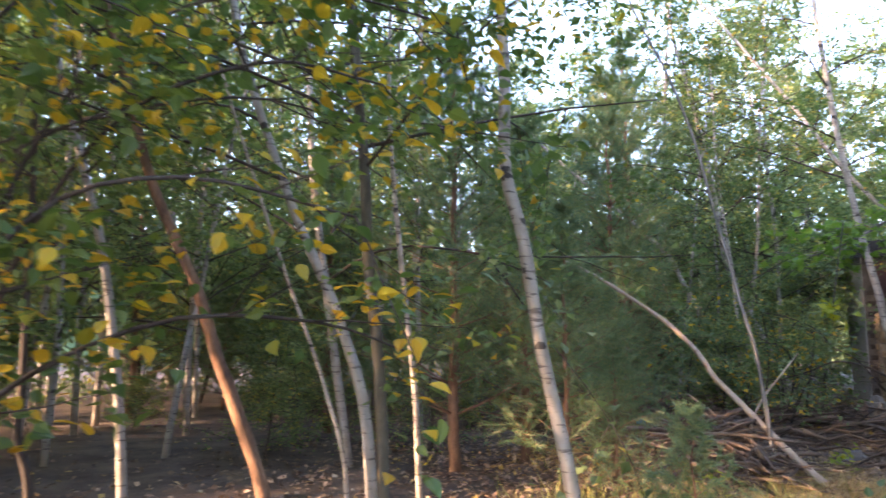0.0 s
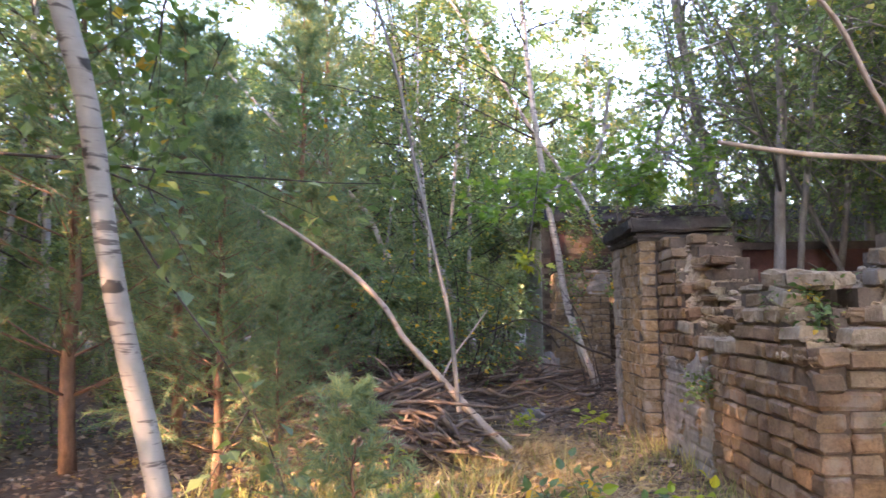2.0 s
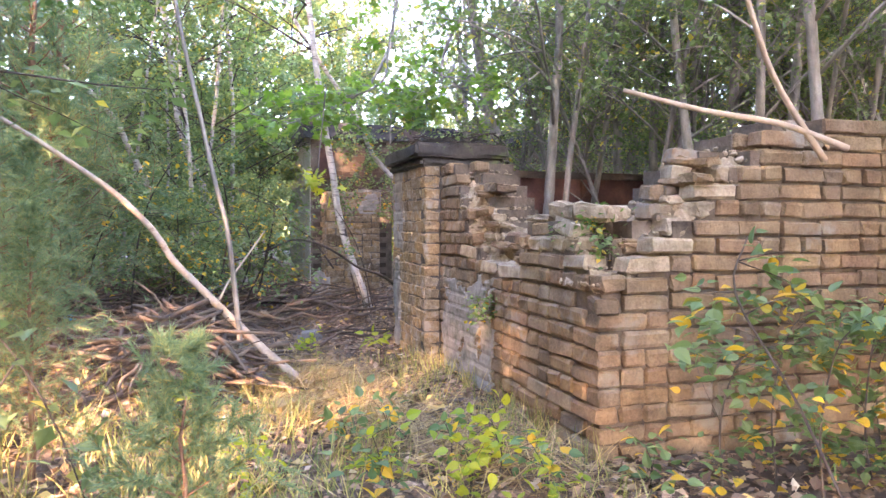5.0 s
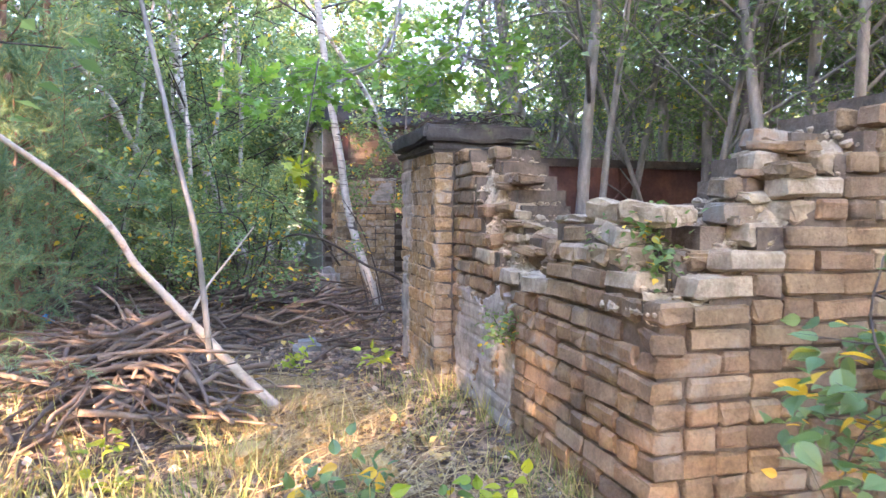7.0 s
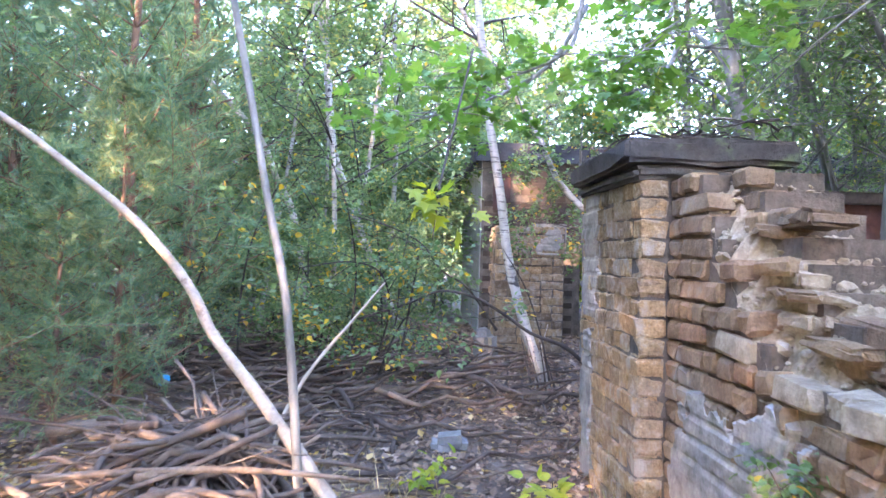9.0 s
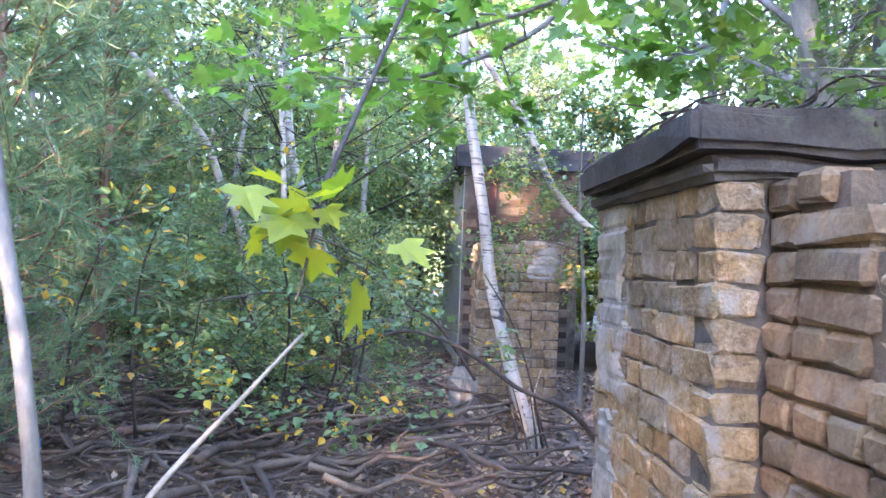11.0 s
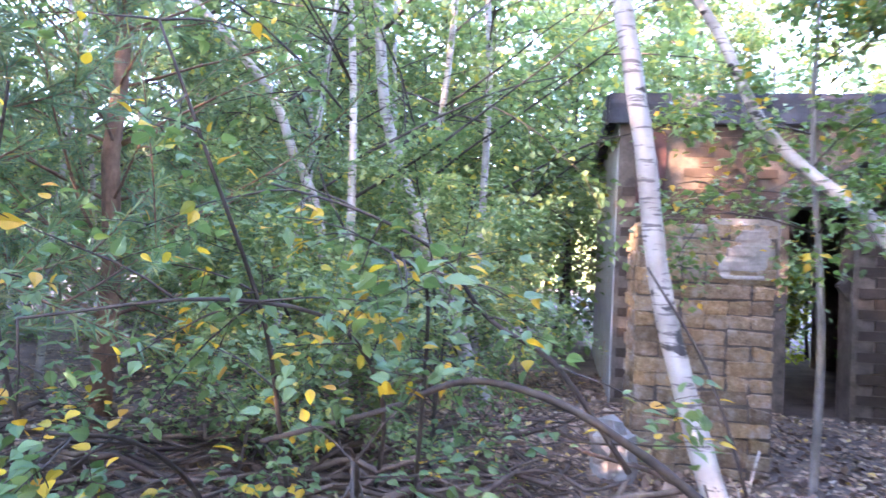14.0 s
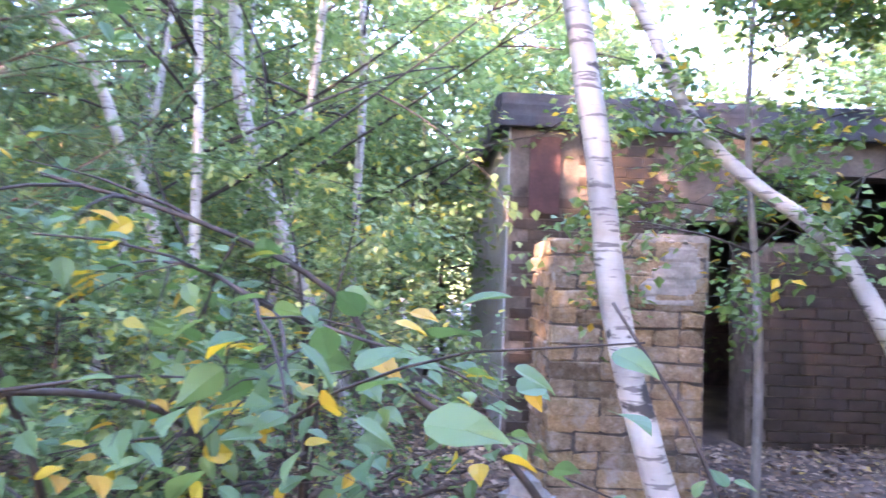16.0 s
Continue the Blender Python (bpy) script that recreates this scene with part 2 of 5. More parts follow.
# ---- mesh tools ----
class Heap:
    """Points and faces gathered before they become one mesh."""

    def __init__(self):
        self.v, self.f, self.n = [], [], 0

    def add(self, verts, faces):
        self.v.append(np.asarray(verts, dtype=float).reshape(-1, 3))
        self.f.extend(tuple(i + self.n for i in q) for q in faces)
        self.n += len(self.v[-1])

    def mesh(self, name, smooth_faces=True):
        me = bpy.data.meshes.new(name)
        me.from_pydata(np.concatenate(self.v).tolist() if self.v else [], [], self.f)
        if smooth_faces:
            me.shade_smooth()
        return me


def part(name, data, material, parent=None, label="", at=None):
    """One mesh object, under a thing or a part."""
    if isinstance(data, Heap):
        data = data.mesh(name)
    elif isinstance(data, bmesh.types.BMesh):
        bm, data = data, bpy.data.meshes.new(name)
        bm.to_mesh(data)
        bm.free()
    if not data.materials:
        data.materials.append(material)
    ob = new(name, data)
    if at is not None:
        ob.matrix_world = at
    if parent is not None:
        ob.parent = parent
        if at is not None:
            ob.matrix_parent_inverse = parent.matrix_world.inverted()
    return tagged(ob, label)


def curve_points(points, per=5):
    """A smooth line through the points (Catmull-Rom)."""
    p = [Vector(q) for q in points]
    p = [p[0] * 2 - p[1]] + p + [p[-1] * 2 - p[-2]]
    out = []
    for i in range(1, len(p) - 2):
        for k in range(per):
            t = k / per
            out.append(0.5 * (2 * p[i] + (p[i + 1] - p[i - 1]) * t + (2 * p[i - 1] - 5 * p[i] + 4 * p[i + 1] - p[i + 2]) * t * t + (3 * p[i] - p[i - 1] - 3 * p[i + 1] + p[i + 2]) * t ** 3))
    return out + [p[-2]]


def tube(heap, points, r0, r1, sides=6, knobby=0.0):
    pts = np.array([tuple(p) for p in points])
    n = len(pts)
    tang = np.gradient(pts, axis=0)
    tang /= np.linalg.norm(tang, axis=1)[:, None] + 1e-9
    ref = np.array((0.31, 0.87, 0.12)) if abs(tang[0][2]) > 0.6 else np.array((0.05, 0.1, 1.0))
    s = np.cross(tang, ref)
    s /= np.linalg.norm(s, axis=1)[:, None] + 1e-9
    u = np.cross(tang, s)
    ang = np.linspace(0, 2 * np.pi, sides, endpoint=False)
    rad = np.linspace(r0, r1, n)
    ring = np.cos(ang)[None, :, None] * s[:, None, :] + np.sin(ang)[None, :, None] * u[:, None, :]
    bulge = 1.0 + knobby * (np.random.rand(n, sides) - 0.5)
    v = pts[:, None, :] + ring * (rad[:, None] * bulge)[:, :, None]
    f = [(i * sides + k, i * sides + (k + 1) % sides, (i + 1) * sides + (k + 1) % sides, (i + 1) * sides + k) for i in range(n - 1) for k in range(sides)]
    f += [tuple(range(sides))[::-1], tuple((n - 1) * sides + k for k in range(sides))]
    heap.add(v, f)


OVATE = ([(0, 0, 0), (-0.17, 0.06, 0.03), (-0.32, 0.24, 0.07), (-0.33, 0.42, 0.075), (-0.22, 0.66, 0.04), (-0.09, 0.86, -0.03), (0, 1.0, -0.12), (0.09, 0.86, -0.03), (0.22, 0.66, 0.04), (0.33, 0.42, 0.075), (0.32, 0.24, 0.07), (0.17, 0.06, 0.03), (0, 0.45, 0.0)],
         [(0, 12, 2, 1), (12, 4, 3, 2), (12, 6, 5, 4), (0, 11, 10, 12), (12, 10, 9, 8), (12, 8, 7, 6)])
DIAMOND = ([(0, 0, 0), (-0.36, 0.45, 0.09), (0, 1.0, -0.05), (0.36, 0.45, 0.09)], [(0, 2, 1), (0, 3, 2)])
LOBED = ([(0, 0, 0), (-0.28, -0.06, 0.03), (-0.58, 0.22, 0.08), (-0.30, 0.33, 0.03), (-0.52, 0.72, 0.06), (-0.20, 0.62, 0.02), (0, 1.02, -0.06), (0.20, 0.62, 0.02), (0.52, 0.72, 0.06), (0.30, 0.33, 0.03), (0.58, 0.22, 0.08), (0.28, -0.06, 0.03)], [(0, 3, 2, 1), (0, 5, 4, 3), (0, 6, 5), (0, 7, 6), (0, 9, 8, 7), (0, 11, 10, 9)])
BLADE = ([(-0.03, 0, 0), (0.03, 0, 0), (0.0, 1.0, 0.0)], [(0, 1, 2)])


def leaves(name, shape, pos, along, normal, size):
    """Many leaves as one mesh: places, the way each one points, its face's normal, its length."""
    pos, along, normal, size = (np.asarray(q, dtype=float) for q in (pos, along, normal, size))
    along /= np.linalg.norm(along, axis=1)[:, None] + 1e-9
    side = np.cross(along, normal)
    side /= np.linalg.norm(side, axis=1)[:, None] + 1e-9
    up = np.cross(side, along)
    tv, tf = np.array(shape[0]), shape[1]
    v = pos[:, None, :] + size[:, None, None] * (tv[None, :, 0:1] * side[:, None, :] + tv[None, :, 1:2] * along[:, None, :] + tv[None, :, 2:3] * up[:, None, :])
    k = len(tv)
    faces = []
    base = np.arange(len(pos)) * k
    for q in tf:
        faces += (base[:, None] + np.array(q)[None, :]).tolist()
    me = bpy.data.meshes.new(name)
    me.from_pydata(v.reshape(-1, 3).tolist(), [], faces)
    return me


def unit(rng):
    v = Vector((rng.gauss(0, 1), rng.gauss(0, 1), rng.gauss(0, 1)))
    return v.normalized()


def grow(rng, wood, spots, start, way, length, radius, level, kids, droop=0.15, wander=0.25, sides=4):
    """A branch with its side branches; the outermost twigs leave spots for the leaves."""
    pts, d, p = [start], way.normalized(), start.copy()
    steps = 5
    for i in range(steps):
        d = (d + unit(rng) * wander * 0.5 + Vector((0, 0, -droop * 0.35))).normalized()
        p = p + d * (length / steps)
        pts.append(p.copy())
        if level == 0 or i >= 2:
            spots.append((p.copy(), d.copy()))
    tube(wood, pts, radius, radius * 0.35, sides if level else 3)
    if level > 0:
        for k in range(kids):
            i = rng.randint(1, steps)
            out = (d * 0.7 + unit(rng) * 0.9).normalized()
            grow(rng, wood, spots, pts[i], out, length * rng.uniform(0.4, 0.62), radius * 0.5, level - 1, kids, droop, wander, sides)


def leaf_arrays(rng, spots, each, spread, size, hang=0.5):
    n = len(spots) * each
    g = np.random.default_rng(rng.randint(0, 10 ** 6))
    base = np.repeat(np.array([tuple(p) for p, d in spots]), each, axis=0)
    way = np.repeat(np.array([tuple(d) for p, d in spots]), each, axis=0)
    pos = base + g.normal(0, spread, (n, 3))
    along = way * 0.6 + g.normal(0, 0.6, (n, 3)) + np.array((0, 0, -hang))
    along[:, 2] *= 0.5
    normal = g.normal(0, 0.42, (n, 3)) + np.array((0, 0, 1.0))
    return pos, along, normal, size * g.uniform(0.65, 1.25, n)


def make_tree(name, label, seed, line, r0, r1, bark, leaf, crown_from, limbs, limb_length, leaf_size, each, levels=2, kids=3, shape=DIAMOND, rise=0.5, category="tree", twig_bark=None, spread=0.05, sides=8):
    """A tree of its own: trunk along a line from the ground up, limbs, and a crown of leaves."""
    rng = random.Random(seed)
    root = tagged(new(name), label, category)
    root.location = line[0]
    bpy.context.view_layer.update()
    o = Vector(line[0])
    pts = [p - o for p in curve_points(line, 4)]
    heap = Heap()
    tube(heap, pts, r0, r1, sides, 0.12)
    part("trunk", heap, bark, root)
    wood, spots = Heap(), []
    ok = [i for i, p in enumerate(pts) if p.z >= crown_from]
    top = max(1e-3, pts[-1].z - crown_from)
    for k in range(limbs):
        i = ok[min(len(ok) - 1, int(len(ok) * (k + rng.random()) / limbs))]
        h = (pts[i].z - crown_from) / top
        ang = rng.uniform(0, 2 * math.pi)
        way = Vector((math.cos(ang), math.sin(ang), rise + rng.uniform(-0.2, 0.3)))
        grow(rng, wood, spots, pts[i], way, limb_length * (1.15 - 0.6 * h) * rng.uniform(0.7, 1.2), max(0.005, (r0 + (r1 - r0) * i / len(pts)) * 0.4), levels, kids)
    if limbs:
        tagged(part("branchwork", wood, twig_bark or BARK_DARK, root), kind="stuff")
    if limbs and each:
        part("crown", leaves("crown", shape, *leaf_arrays(rng, spots, each, spread, leaf_size, 0.25)), leaf, root)
    return root


def make_pine(name, label, seed, height, whorls, reach):
    rng = random.Random(seed)
    root = tagged(new(name), label, "tree")
    heap = Heap()
    top = [Vector((0.02 * math.sin(3 * k), 0.02 * math.cos(2 * k), height * k / 10 - 0.05)) for k in range(11)]
    tube(heap, top, 0.012 * height + 0.008, 0.006, 7, 0.15)
    part("trunk", heap, BARK_PINE, root)
    wood, spots = Heap(), []
    for w in range(whorls):
        h = 0.12 + 0.86 * w / (whorls - 1)
        for k in range(5):
            ang = k * 1.2566 + w * 0.7 + rng.uniform(-0.3, 0.3)
            ln = reach * (1.05 - h) * rng.uniform(0.6, 1.15) + 0.12
            way = Vector((math.cos(ang), math.sin(ang), 0.25 + 0.5 * h))
            grow(rng, wood, spots, Vector((0, 0, height * h)), way, ln, 0.009 * (1.15 - h) + 0.002, 1, 4, droop=-0.1, wander=0.2)
    tagged(part("branchwork", wood, BARK_PINE, root), kind="stuff")
    g = np.random.default_rng(seed)
    each = 19
    n = len(spots) * each
    base = np.repeat(np.array([tuple(p) for p, d in spots]), each, axis=0)
    way = np.repeat(np.array([tuple(d) for p, d in spots]), each, axis=0)
    base = base - way * g.uniform(0, 0.12, (n, 1))
    me = leaves("needles", ([(-0.045, 0, 0), (0.045, 0, 0), (0.0, 1.0, 0.0)], [(0, 1, 2)]), base, way + g.normal(0, 0.55, (n, 3)), g.normal(0, 1, (n, 3)), g.uniform(0.06, 0.11, n))
    part("needles", me, NEEDLE, root)
    return root


def tapered_line(seed, height, lean, wander):
    rng = random.Random(seed)
    p, out = Vector((0, 0, -0.08)), []
    d = Vector((lean * rng.uniform(-1, 1), lean * rng.uniform(-1, 1), 1)).normalized()
    for k in range(7):
        out.append(p.copy())
        d = (d + Vector((rng.uniform(-1, 1), rng.uniform(-1, 1), 0)) * wander).normalized()
        p = p + d * height / 6
    return out


# ---- ground ----
def ground_sheet():
    coords = sorted(set([-400, -250, -150, -90, -60, -40, -30, -24, -20] + [round(-16 + 0.5 * k, 2) for k in range(0, 89)] + [32, 40, 60, 90, 150, 250, 400]))
    n = len(coords)
    heap = Heap()
    heap.add([(x, y, ground_z(x, y)) for y in coords for x in coords], [(j * n + i, j * n + i + 1, (j + 1) * n + i + 1, (j + 1) * n + i) for j in range(n - 1) for i in range(n - 1)])
    tagged(part("ground", heap, SOIL), "dark forest soil strewn with dry leaves", "ground", kind="structure")


ground_sheet()


# ---- masonry ----
COURSE = 0.087


def brick_mesh(name, length, seed, depth=0.12, tall=0.074, edge=0.011):
    """A worn brick: bevelled, chipped, lying along x, its face towards -y."""
    rng = random.Random(seed)
    bm = bmesh.new()
    bmesh.ops.create_cube(bm, size=1.0)
    bmesh.ops.scale(bm, vec=(length, depth, tall), verts=bm.verts)
    bmesh.ops.bevel(bm, geom=bm.edges[:], offset=edge, segments=1, affect="EDGES")
    for v in bm.verts:
        v.co += Vector((rng.uniform(-1, 1), rng.uniform(-1, 1), rng.uniform(-1, 1))) * (0.007 if tall < 0.076 else 0.009)
    me = bpy.data.meshes.new(name)
    bm.to_mesh(me)
    bm.free()
    return me


STRETCHERS = [brick_mesh("brick", 0.249, k) for k in range(6)]
HEADERS = [brick_mesh("brick", 0.123, 20 + k) for k in range(6)]
TIGHT_LONG = [brick_mesh("brick", 0.245, 40 + k, 0.12, 0.078, 0.008) for k in range(6)]
TIGHT_SHORT = [brick_mesh("brick", 0.119, 50 + k, 0.12, 0.078, 0.008) for k in range(6)]
for me in STRETCHERS + HEADERS + TIGHT_LONG + TIGHT_SHORT:
    me.materials.append(BRICK)


def box(heap, x0, x1, y0, y1, z0, z1):
    v = [(x, y, z) for z in (z0, z1) for y in (y0, y1) for x in (x0, x1)]
    heap.add(v, [(0, 2, 3, 1), (4, 5, 7, 6), (0, 1, 5, 4), (1, 3, 7, 5), (3, 2, 6, 7), (2, 0, 4, 6)])


def block(name, size, at, material, parent=None, label="", edge=0.012, rough=0.006, seed=1, cuts=3):
    """A worn slab, centred at a pose."""
    rng = random.Random(seed)
    bm = bmesh.new()
    bmesh.ops.create_cube(bm, size=1.0)
    bmesh.ops.scale(bm, vec=size, verts=bm.verts)
    bmesh.ops.bevel(bm, geom=bm.edges[:], offset=edge, segments=2, affect="EDGES")
    bmesh.ops.subdivide_edges(bm, edges=[e for e in bm.edges if e.calc_length() > 0.15], cuts=cuts, use_grid_fill=True)
    for v in bm.verts:
        v.co += noise.noise_vector(v.co * 7 + Vector((seed, 0, 0))) * rough * 1.5 + Vector((rng.uniform(-1, 1), rng.uniform(-1, 1), rng.uniform(-1, 1))) * rough * 0.5
    return part(name, bm, material, parent, label, at)


def lay(parent, frame_at, length, profile, bottom=0.0, start=lambda i: 0.0, floor=None, seed=1, material=None, skip=0.0, push=0.004):
    """Courses of bricks in the plane x-z of a pose, faces towards -y at y = 0, up to the profile."""
    rng = random.Random(seed)
    top = max(profile(length * k / 40) for k in range(41))
    for i in range(int((top - bottom) / COURSE) + 1):
        z = bottom + COURSE * (i + 0.5)
        header = i % 2 == 1
        s = start(i)
        while s < length - 0.05:
            short = header if rng.random() < 0.78 else not header
            step = 0.128 if short else 0.254
            mid = s + step / 2
            if s + step > length + 0.04:
                short, step = True, 0.128
                mid = s + step / 2
            s += step
            if z + COURSE * 0.4 > profile(min(length, max(0, mid))) or (floor and z < floor(mid)) or rng.random() < skip:
                continue
            me = rng.choice((TIGHT_SHORT if short else TIGHT_LONG) if material else (HEADERS if short else STRETCHERS))
            m = frame_at @ pose(mid + rng.uniform(-0.004, 0.004), 0.06 + rng.uniform(-push * 1.4, push * 0.8), z + rng.uniform(-0.004, 0.004), rng.uniform(-1.8, 1.8), rng.gauss(0, 1.3), rng.gauss(0, 1.6))
            worn = z + COURSE * 1.6 > profile(min(length, max(0, mid))) and profile(min(length, max(0, mid))) < 1.55
            if worn:
                m = m @ pose(rng.uniform(-0.015, 0.015), rng.uniform(-0.012, 0.03), rng.uniform(-0.006, 0.004), rng.gauss(0, 3), rng.gauss(0, 3), rng.gauss(0, 7))
            ob = part("brick", me, BRICK, parent, "", m)
            if worn and rng.random() < 0.45:
                ob.material_slots[0].link = "OBJECT"
                ob.material_slots[0].material = RUBBLE
            elif material:
                ob.material_slots[0].link = "OBJECT"
                ob.material_slots[0].material = material


def stepped(rows):
    """A broken top: (from, height) steps."""
    def at(s):
        h = rows[0][1]
        for p, z in rows:
            if s >= p:
                h = z
        return h
    return at


def core(heap, x0, x1, y0, y1, profile, bottom=-0.15, cell=0.0625):
    n = max(1, round((x1 - x0) / cell))
    for k in range(n):
        a, b = x0 + (x1 - x0) * k / n, x0 + (x1 - x0) * (k + 1) / n
        h = COURSE * int(profile((a + b) / 2) / COURSE + 0.05) - 0.014
        if h > bottom:
            box(heap, a, b, y0, y1, bottom, h)


def chunk_heap(rng, heap, at, size):
    """One broken lump of mortar or brick."""
    bm = bmesh.new()
    bmesh.ops.create_icosphere(bm, subdivisions=1, radius=1.0)
    sc = Vector((rng.uniform(0.6, 1.3), rng.uniform(0.6, 1.2), rng.uniform(0.4, 0.8))) * size
    turn = Euler((rng.uniform(-0.5, 0.5), rng.uniform(-0.5, 0.5), rng.uniform(0, 6.3))).to_matrix()
    v = [at + turn @ Vector((p.co.x * sc.x, p.co.y * sc.y, p.co.z * sc.z)) * rng.uniform(0.75, 1.15) for p in bm.verts]
    heap.add([tuple(q) for q in v], [tuple(q.index for q in f.verts) for f in bm.faces])
    bm.free()




def face_pose(a, b, along, inward):
    """A pose whose x runs along a face and whose y goes into the wall, both given as (a, b)."""
    x = U * along[0] + W * along[1]
    y = U * inward[0] + W * inward[1]
    o = ruin(a, b)
    return Matrix(((x.x, y.x, 0, o.x), (x.y, y.y, 0, o.y), (0, 0, 1, 0), (0, 0, 0, 1)))


def wall_heap(name, at, heap, material, label, category="wall"):
    me = heap.mesh(name, False)
    det = at.to_3x3().determinant()
    if det < 0:
        me.flip_normals()
    me.transform(at)
    return tagged(part(name, me, material), label, category, kind="structure")


WEST = face_pose(0, 0, (1, 0), (0, 1))
SOUTH = face_pose(0, 0, (0, 1), (1, 0))
west_front = stepped([(0, 0.87), (0.13, 0.96), (0.26, 1.13), (0.86, 0.87), (1.56, 0.96), (1.7, 1.05), (1.82, 1.22), (1.92, 1.31), (2.0, 1.4), (2.08, 1.49), (2.16, 1.6)])
west_back = stepped([(0, 0.87), (0.16, 1.05), (0.3, 1.13), (0.86, 0.87), (1.25, 0.96), (1.33, 1.05), (1.48, 1.14), (1.56, 1.22), (1.62, 1.31), (1.74, 1.40), (1.88, 1.49), (2.0, 1.6)])
south_front = stepped([(0, 0.87), (0.19, 0.96), (0.36, 1.05), (0.43, 1.14), (0.52, 1.22), (0.61, 1.31), (0.7, 1.40), (0.82, 1.49), (0.95, 1.58), (1.3, 1.66)])
south_back = stepped([(0, 0.87), (0.17, 1.05), (0.28, 1.14), (0.36, 1.22), (0.44, 1.31), (0.5, 1.40), (0.62, 1.49), (0.82, 1.58), (1.1, 1.66)])


def path_wall():
    heap = Heap()
    core(heap, 0.03, 2.5, 0.026, 0.135, west_front)
    core(heap, 0.14, 2.5, 0.15, 0.44, west_back)
    wall = wall_heap("wall_west", WEST, heap, MORTAR, "broken brick wall with a ragged top and missing mortar")
    lay(wall, WEST, 2.42, west_front, start=lambda i: 0.0 if i % 2 == 0 else 0.125, seed=3)
    lay(wall, face_pose(0, 0.135, (1, 0), (0, 1)), 2.42, west_back, start=lambda i: 0.13 + 0.06 * (i % 2), floor=lambda s: west_front(s) - 0.02, seed=5, push=0.014)
    return wall


def side_wall():
    heap = Heap()
    core(heap, 0.03, 3.4, 0.026, 0.135, south_front)
    core(heap, 0.14, 3.4, 0.15, 0.44, south_back)
    wall = wall_heap("wall_south", SOUTH, heap, MORTAR, "ruined brick side wall crumbling down to its corner")
    lay(wall, SOUTH, 2.4, south_front, start=lambda i: 0.125 if i % 2 == 0 else 0.0, seed=8)
    lay(wall, face_pose(0.135, 0, (0, 1), (1, 0)), 2.2, south_back, start=lambda i: 0.13 + 0.07 * (i % 2), floor=lambda s: south_front(s) - 0.02, seed=9, push=0.014)
    return wall


P0, P1, PB = 2.41, 3.42, -0.135


def pillar():
    heap = Heap()
    box(heap, P0 + 0.012, P1 - 0.012, PB + 0.012, 0.5, -0.15, 1.6)
    wall = wall_heap("wall_pillar", WEST, heap, LIME, "weathered brick gate pillar under a blackened concrete cap", "pillar")
    full = lambda s: 1.58
    lay(wall, face_pose(P0, PB, (1, 0), (0, 1)), P1 - P0, full, start=lambda i: 0.0 if i % 2 == 0 else 0.125, seed=12, material=BRICK_PALE, push=0.004)
    lay(wall, face_pose(P0, PB, (0, 1), (1, 0)), 0.14, full, start=lambda i: 0.0, seed=13, material=BRICK_PALE, push=0.004)
    lay(wall, face_pose(P1, PB, (0, 1), (-1, 0)), 0.6, full, start=lambda i: 0.12, seed=14, material=BRICK_PALE)
    return wall


def far_pillar():
    heap = Heap()
    box(heap, 7.044, 7.62, -0.236, 0.516, -0.05, 1.56)
    wall = wall_heap("wall_far_pillar", WEST, heap, LIME, "pale brick pillar with patches of old cement render", "pillar")
    full = lambda s: 1.6
    lay(wall, face_pose(7.03, -0.25, (0, 1), (1, 0)), 0.78, full, bottom=0.02, start=lambda i: 0.0, seed=22, material=BRICK_PALE, push=0.005)
    lay(wall, face_pose(7.03, -0.25, (1, 0), (0, 1)), 0.6, full, bottom=0.02, start=lambda i: 0.125, seed=23, material=BRICK_PALE, push=0.005)
    return wall


def cap(name, a0, a1, b0, b1, z0, z1, seed, label):
    m = Matrix.Translation(ruin((a0 + a1) / 2, (b0 + b1) / 2, (z0 + z1) / 2)) @ RUIN.to_3x3().to_4x4()
    return tagged(block(name, (a1 - a0, b1 - b0, z1 - z0), m, CAP, None, "", 0.02, 0.01, seed), label, "coping")


cap("coping_slab", P0 - 0.07, P1 + 0.08, PB - 0.08, 0.55, 1.625, 1.735, 2, "blackened mossy concrete coping on the brick pillar")
cap("coping_course", P0 - 0.03, P1 + 0.04, PB - 0.035, 0.52, 1.56, 1.62, 4, "projecting dark band below the coping")


def render_patch(at, length, height, seed, label="patch of grey cement render on the brick", z0=-0.05, cut=0.0, cell=0.0125):
    """A flaking skin of cement: proud where it holds, sunk behind the brick faces where it has fallen."""
    nx, nz = int(length / cell) + 1, int(height / cell) + 1
    heap = Heap()
    v = []
    for j in range(nz):
        for i in range(nx):
            s, z = i * cell, j * cell
            rim = min(s, length - s, height - z) / 0.14
            keep = min(1.0, rim) + 0.55 * noise.noise((s * 5 + seed, z * 5, 0.3)) + 0.35 * noise.noise((s * 15, z * 15 + seed, 0.7)) > 0.42 + cut
            v.append((s, (-0.007 if keep else 0.03) + 0.012 * smooth(1.6 - abs((z0 + z + 0.012) % COURSE - 0.012) / 0.011) * (0.5 + noise.noise((s * 4, z * 4, seed + 2.0))) + 0.006 * noise.noise((s * 11, z * 11, seed + 5.0)) + 0.004 * noise.noise((s * 30, z * 30, seed)), z0 + z))
    heap.add(v, [(j * nx + i, j * nx + i + 1, (j + 1) * nx + i + 1, (j + 1) * nx + i) for j in range(nz - 1) for i in range(nx - 1)])
    me = heap.mesh("render_patch", False)
    me.transform(at)
    tagged(part("render_patch", me, PLASTER), label, "render")


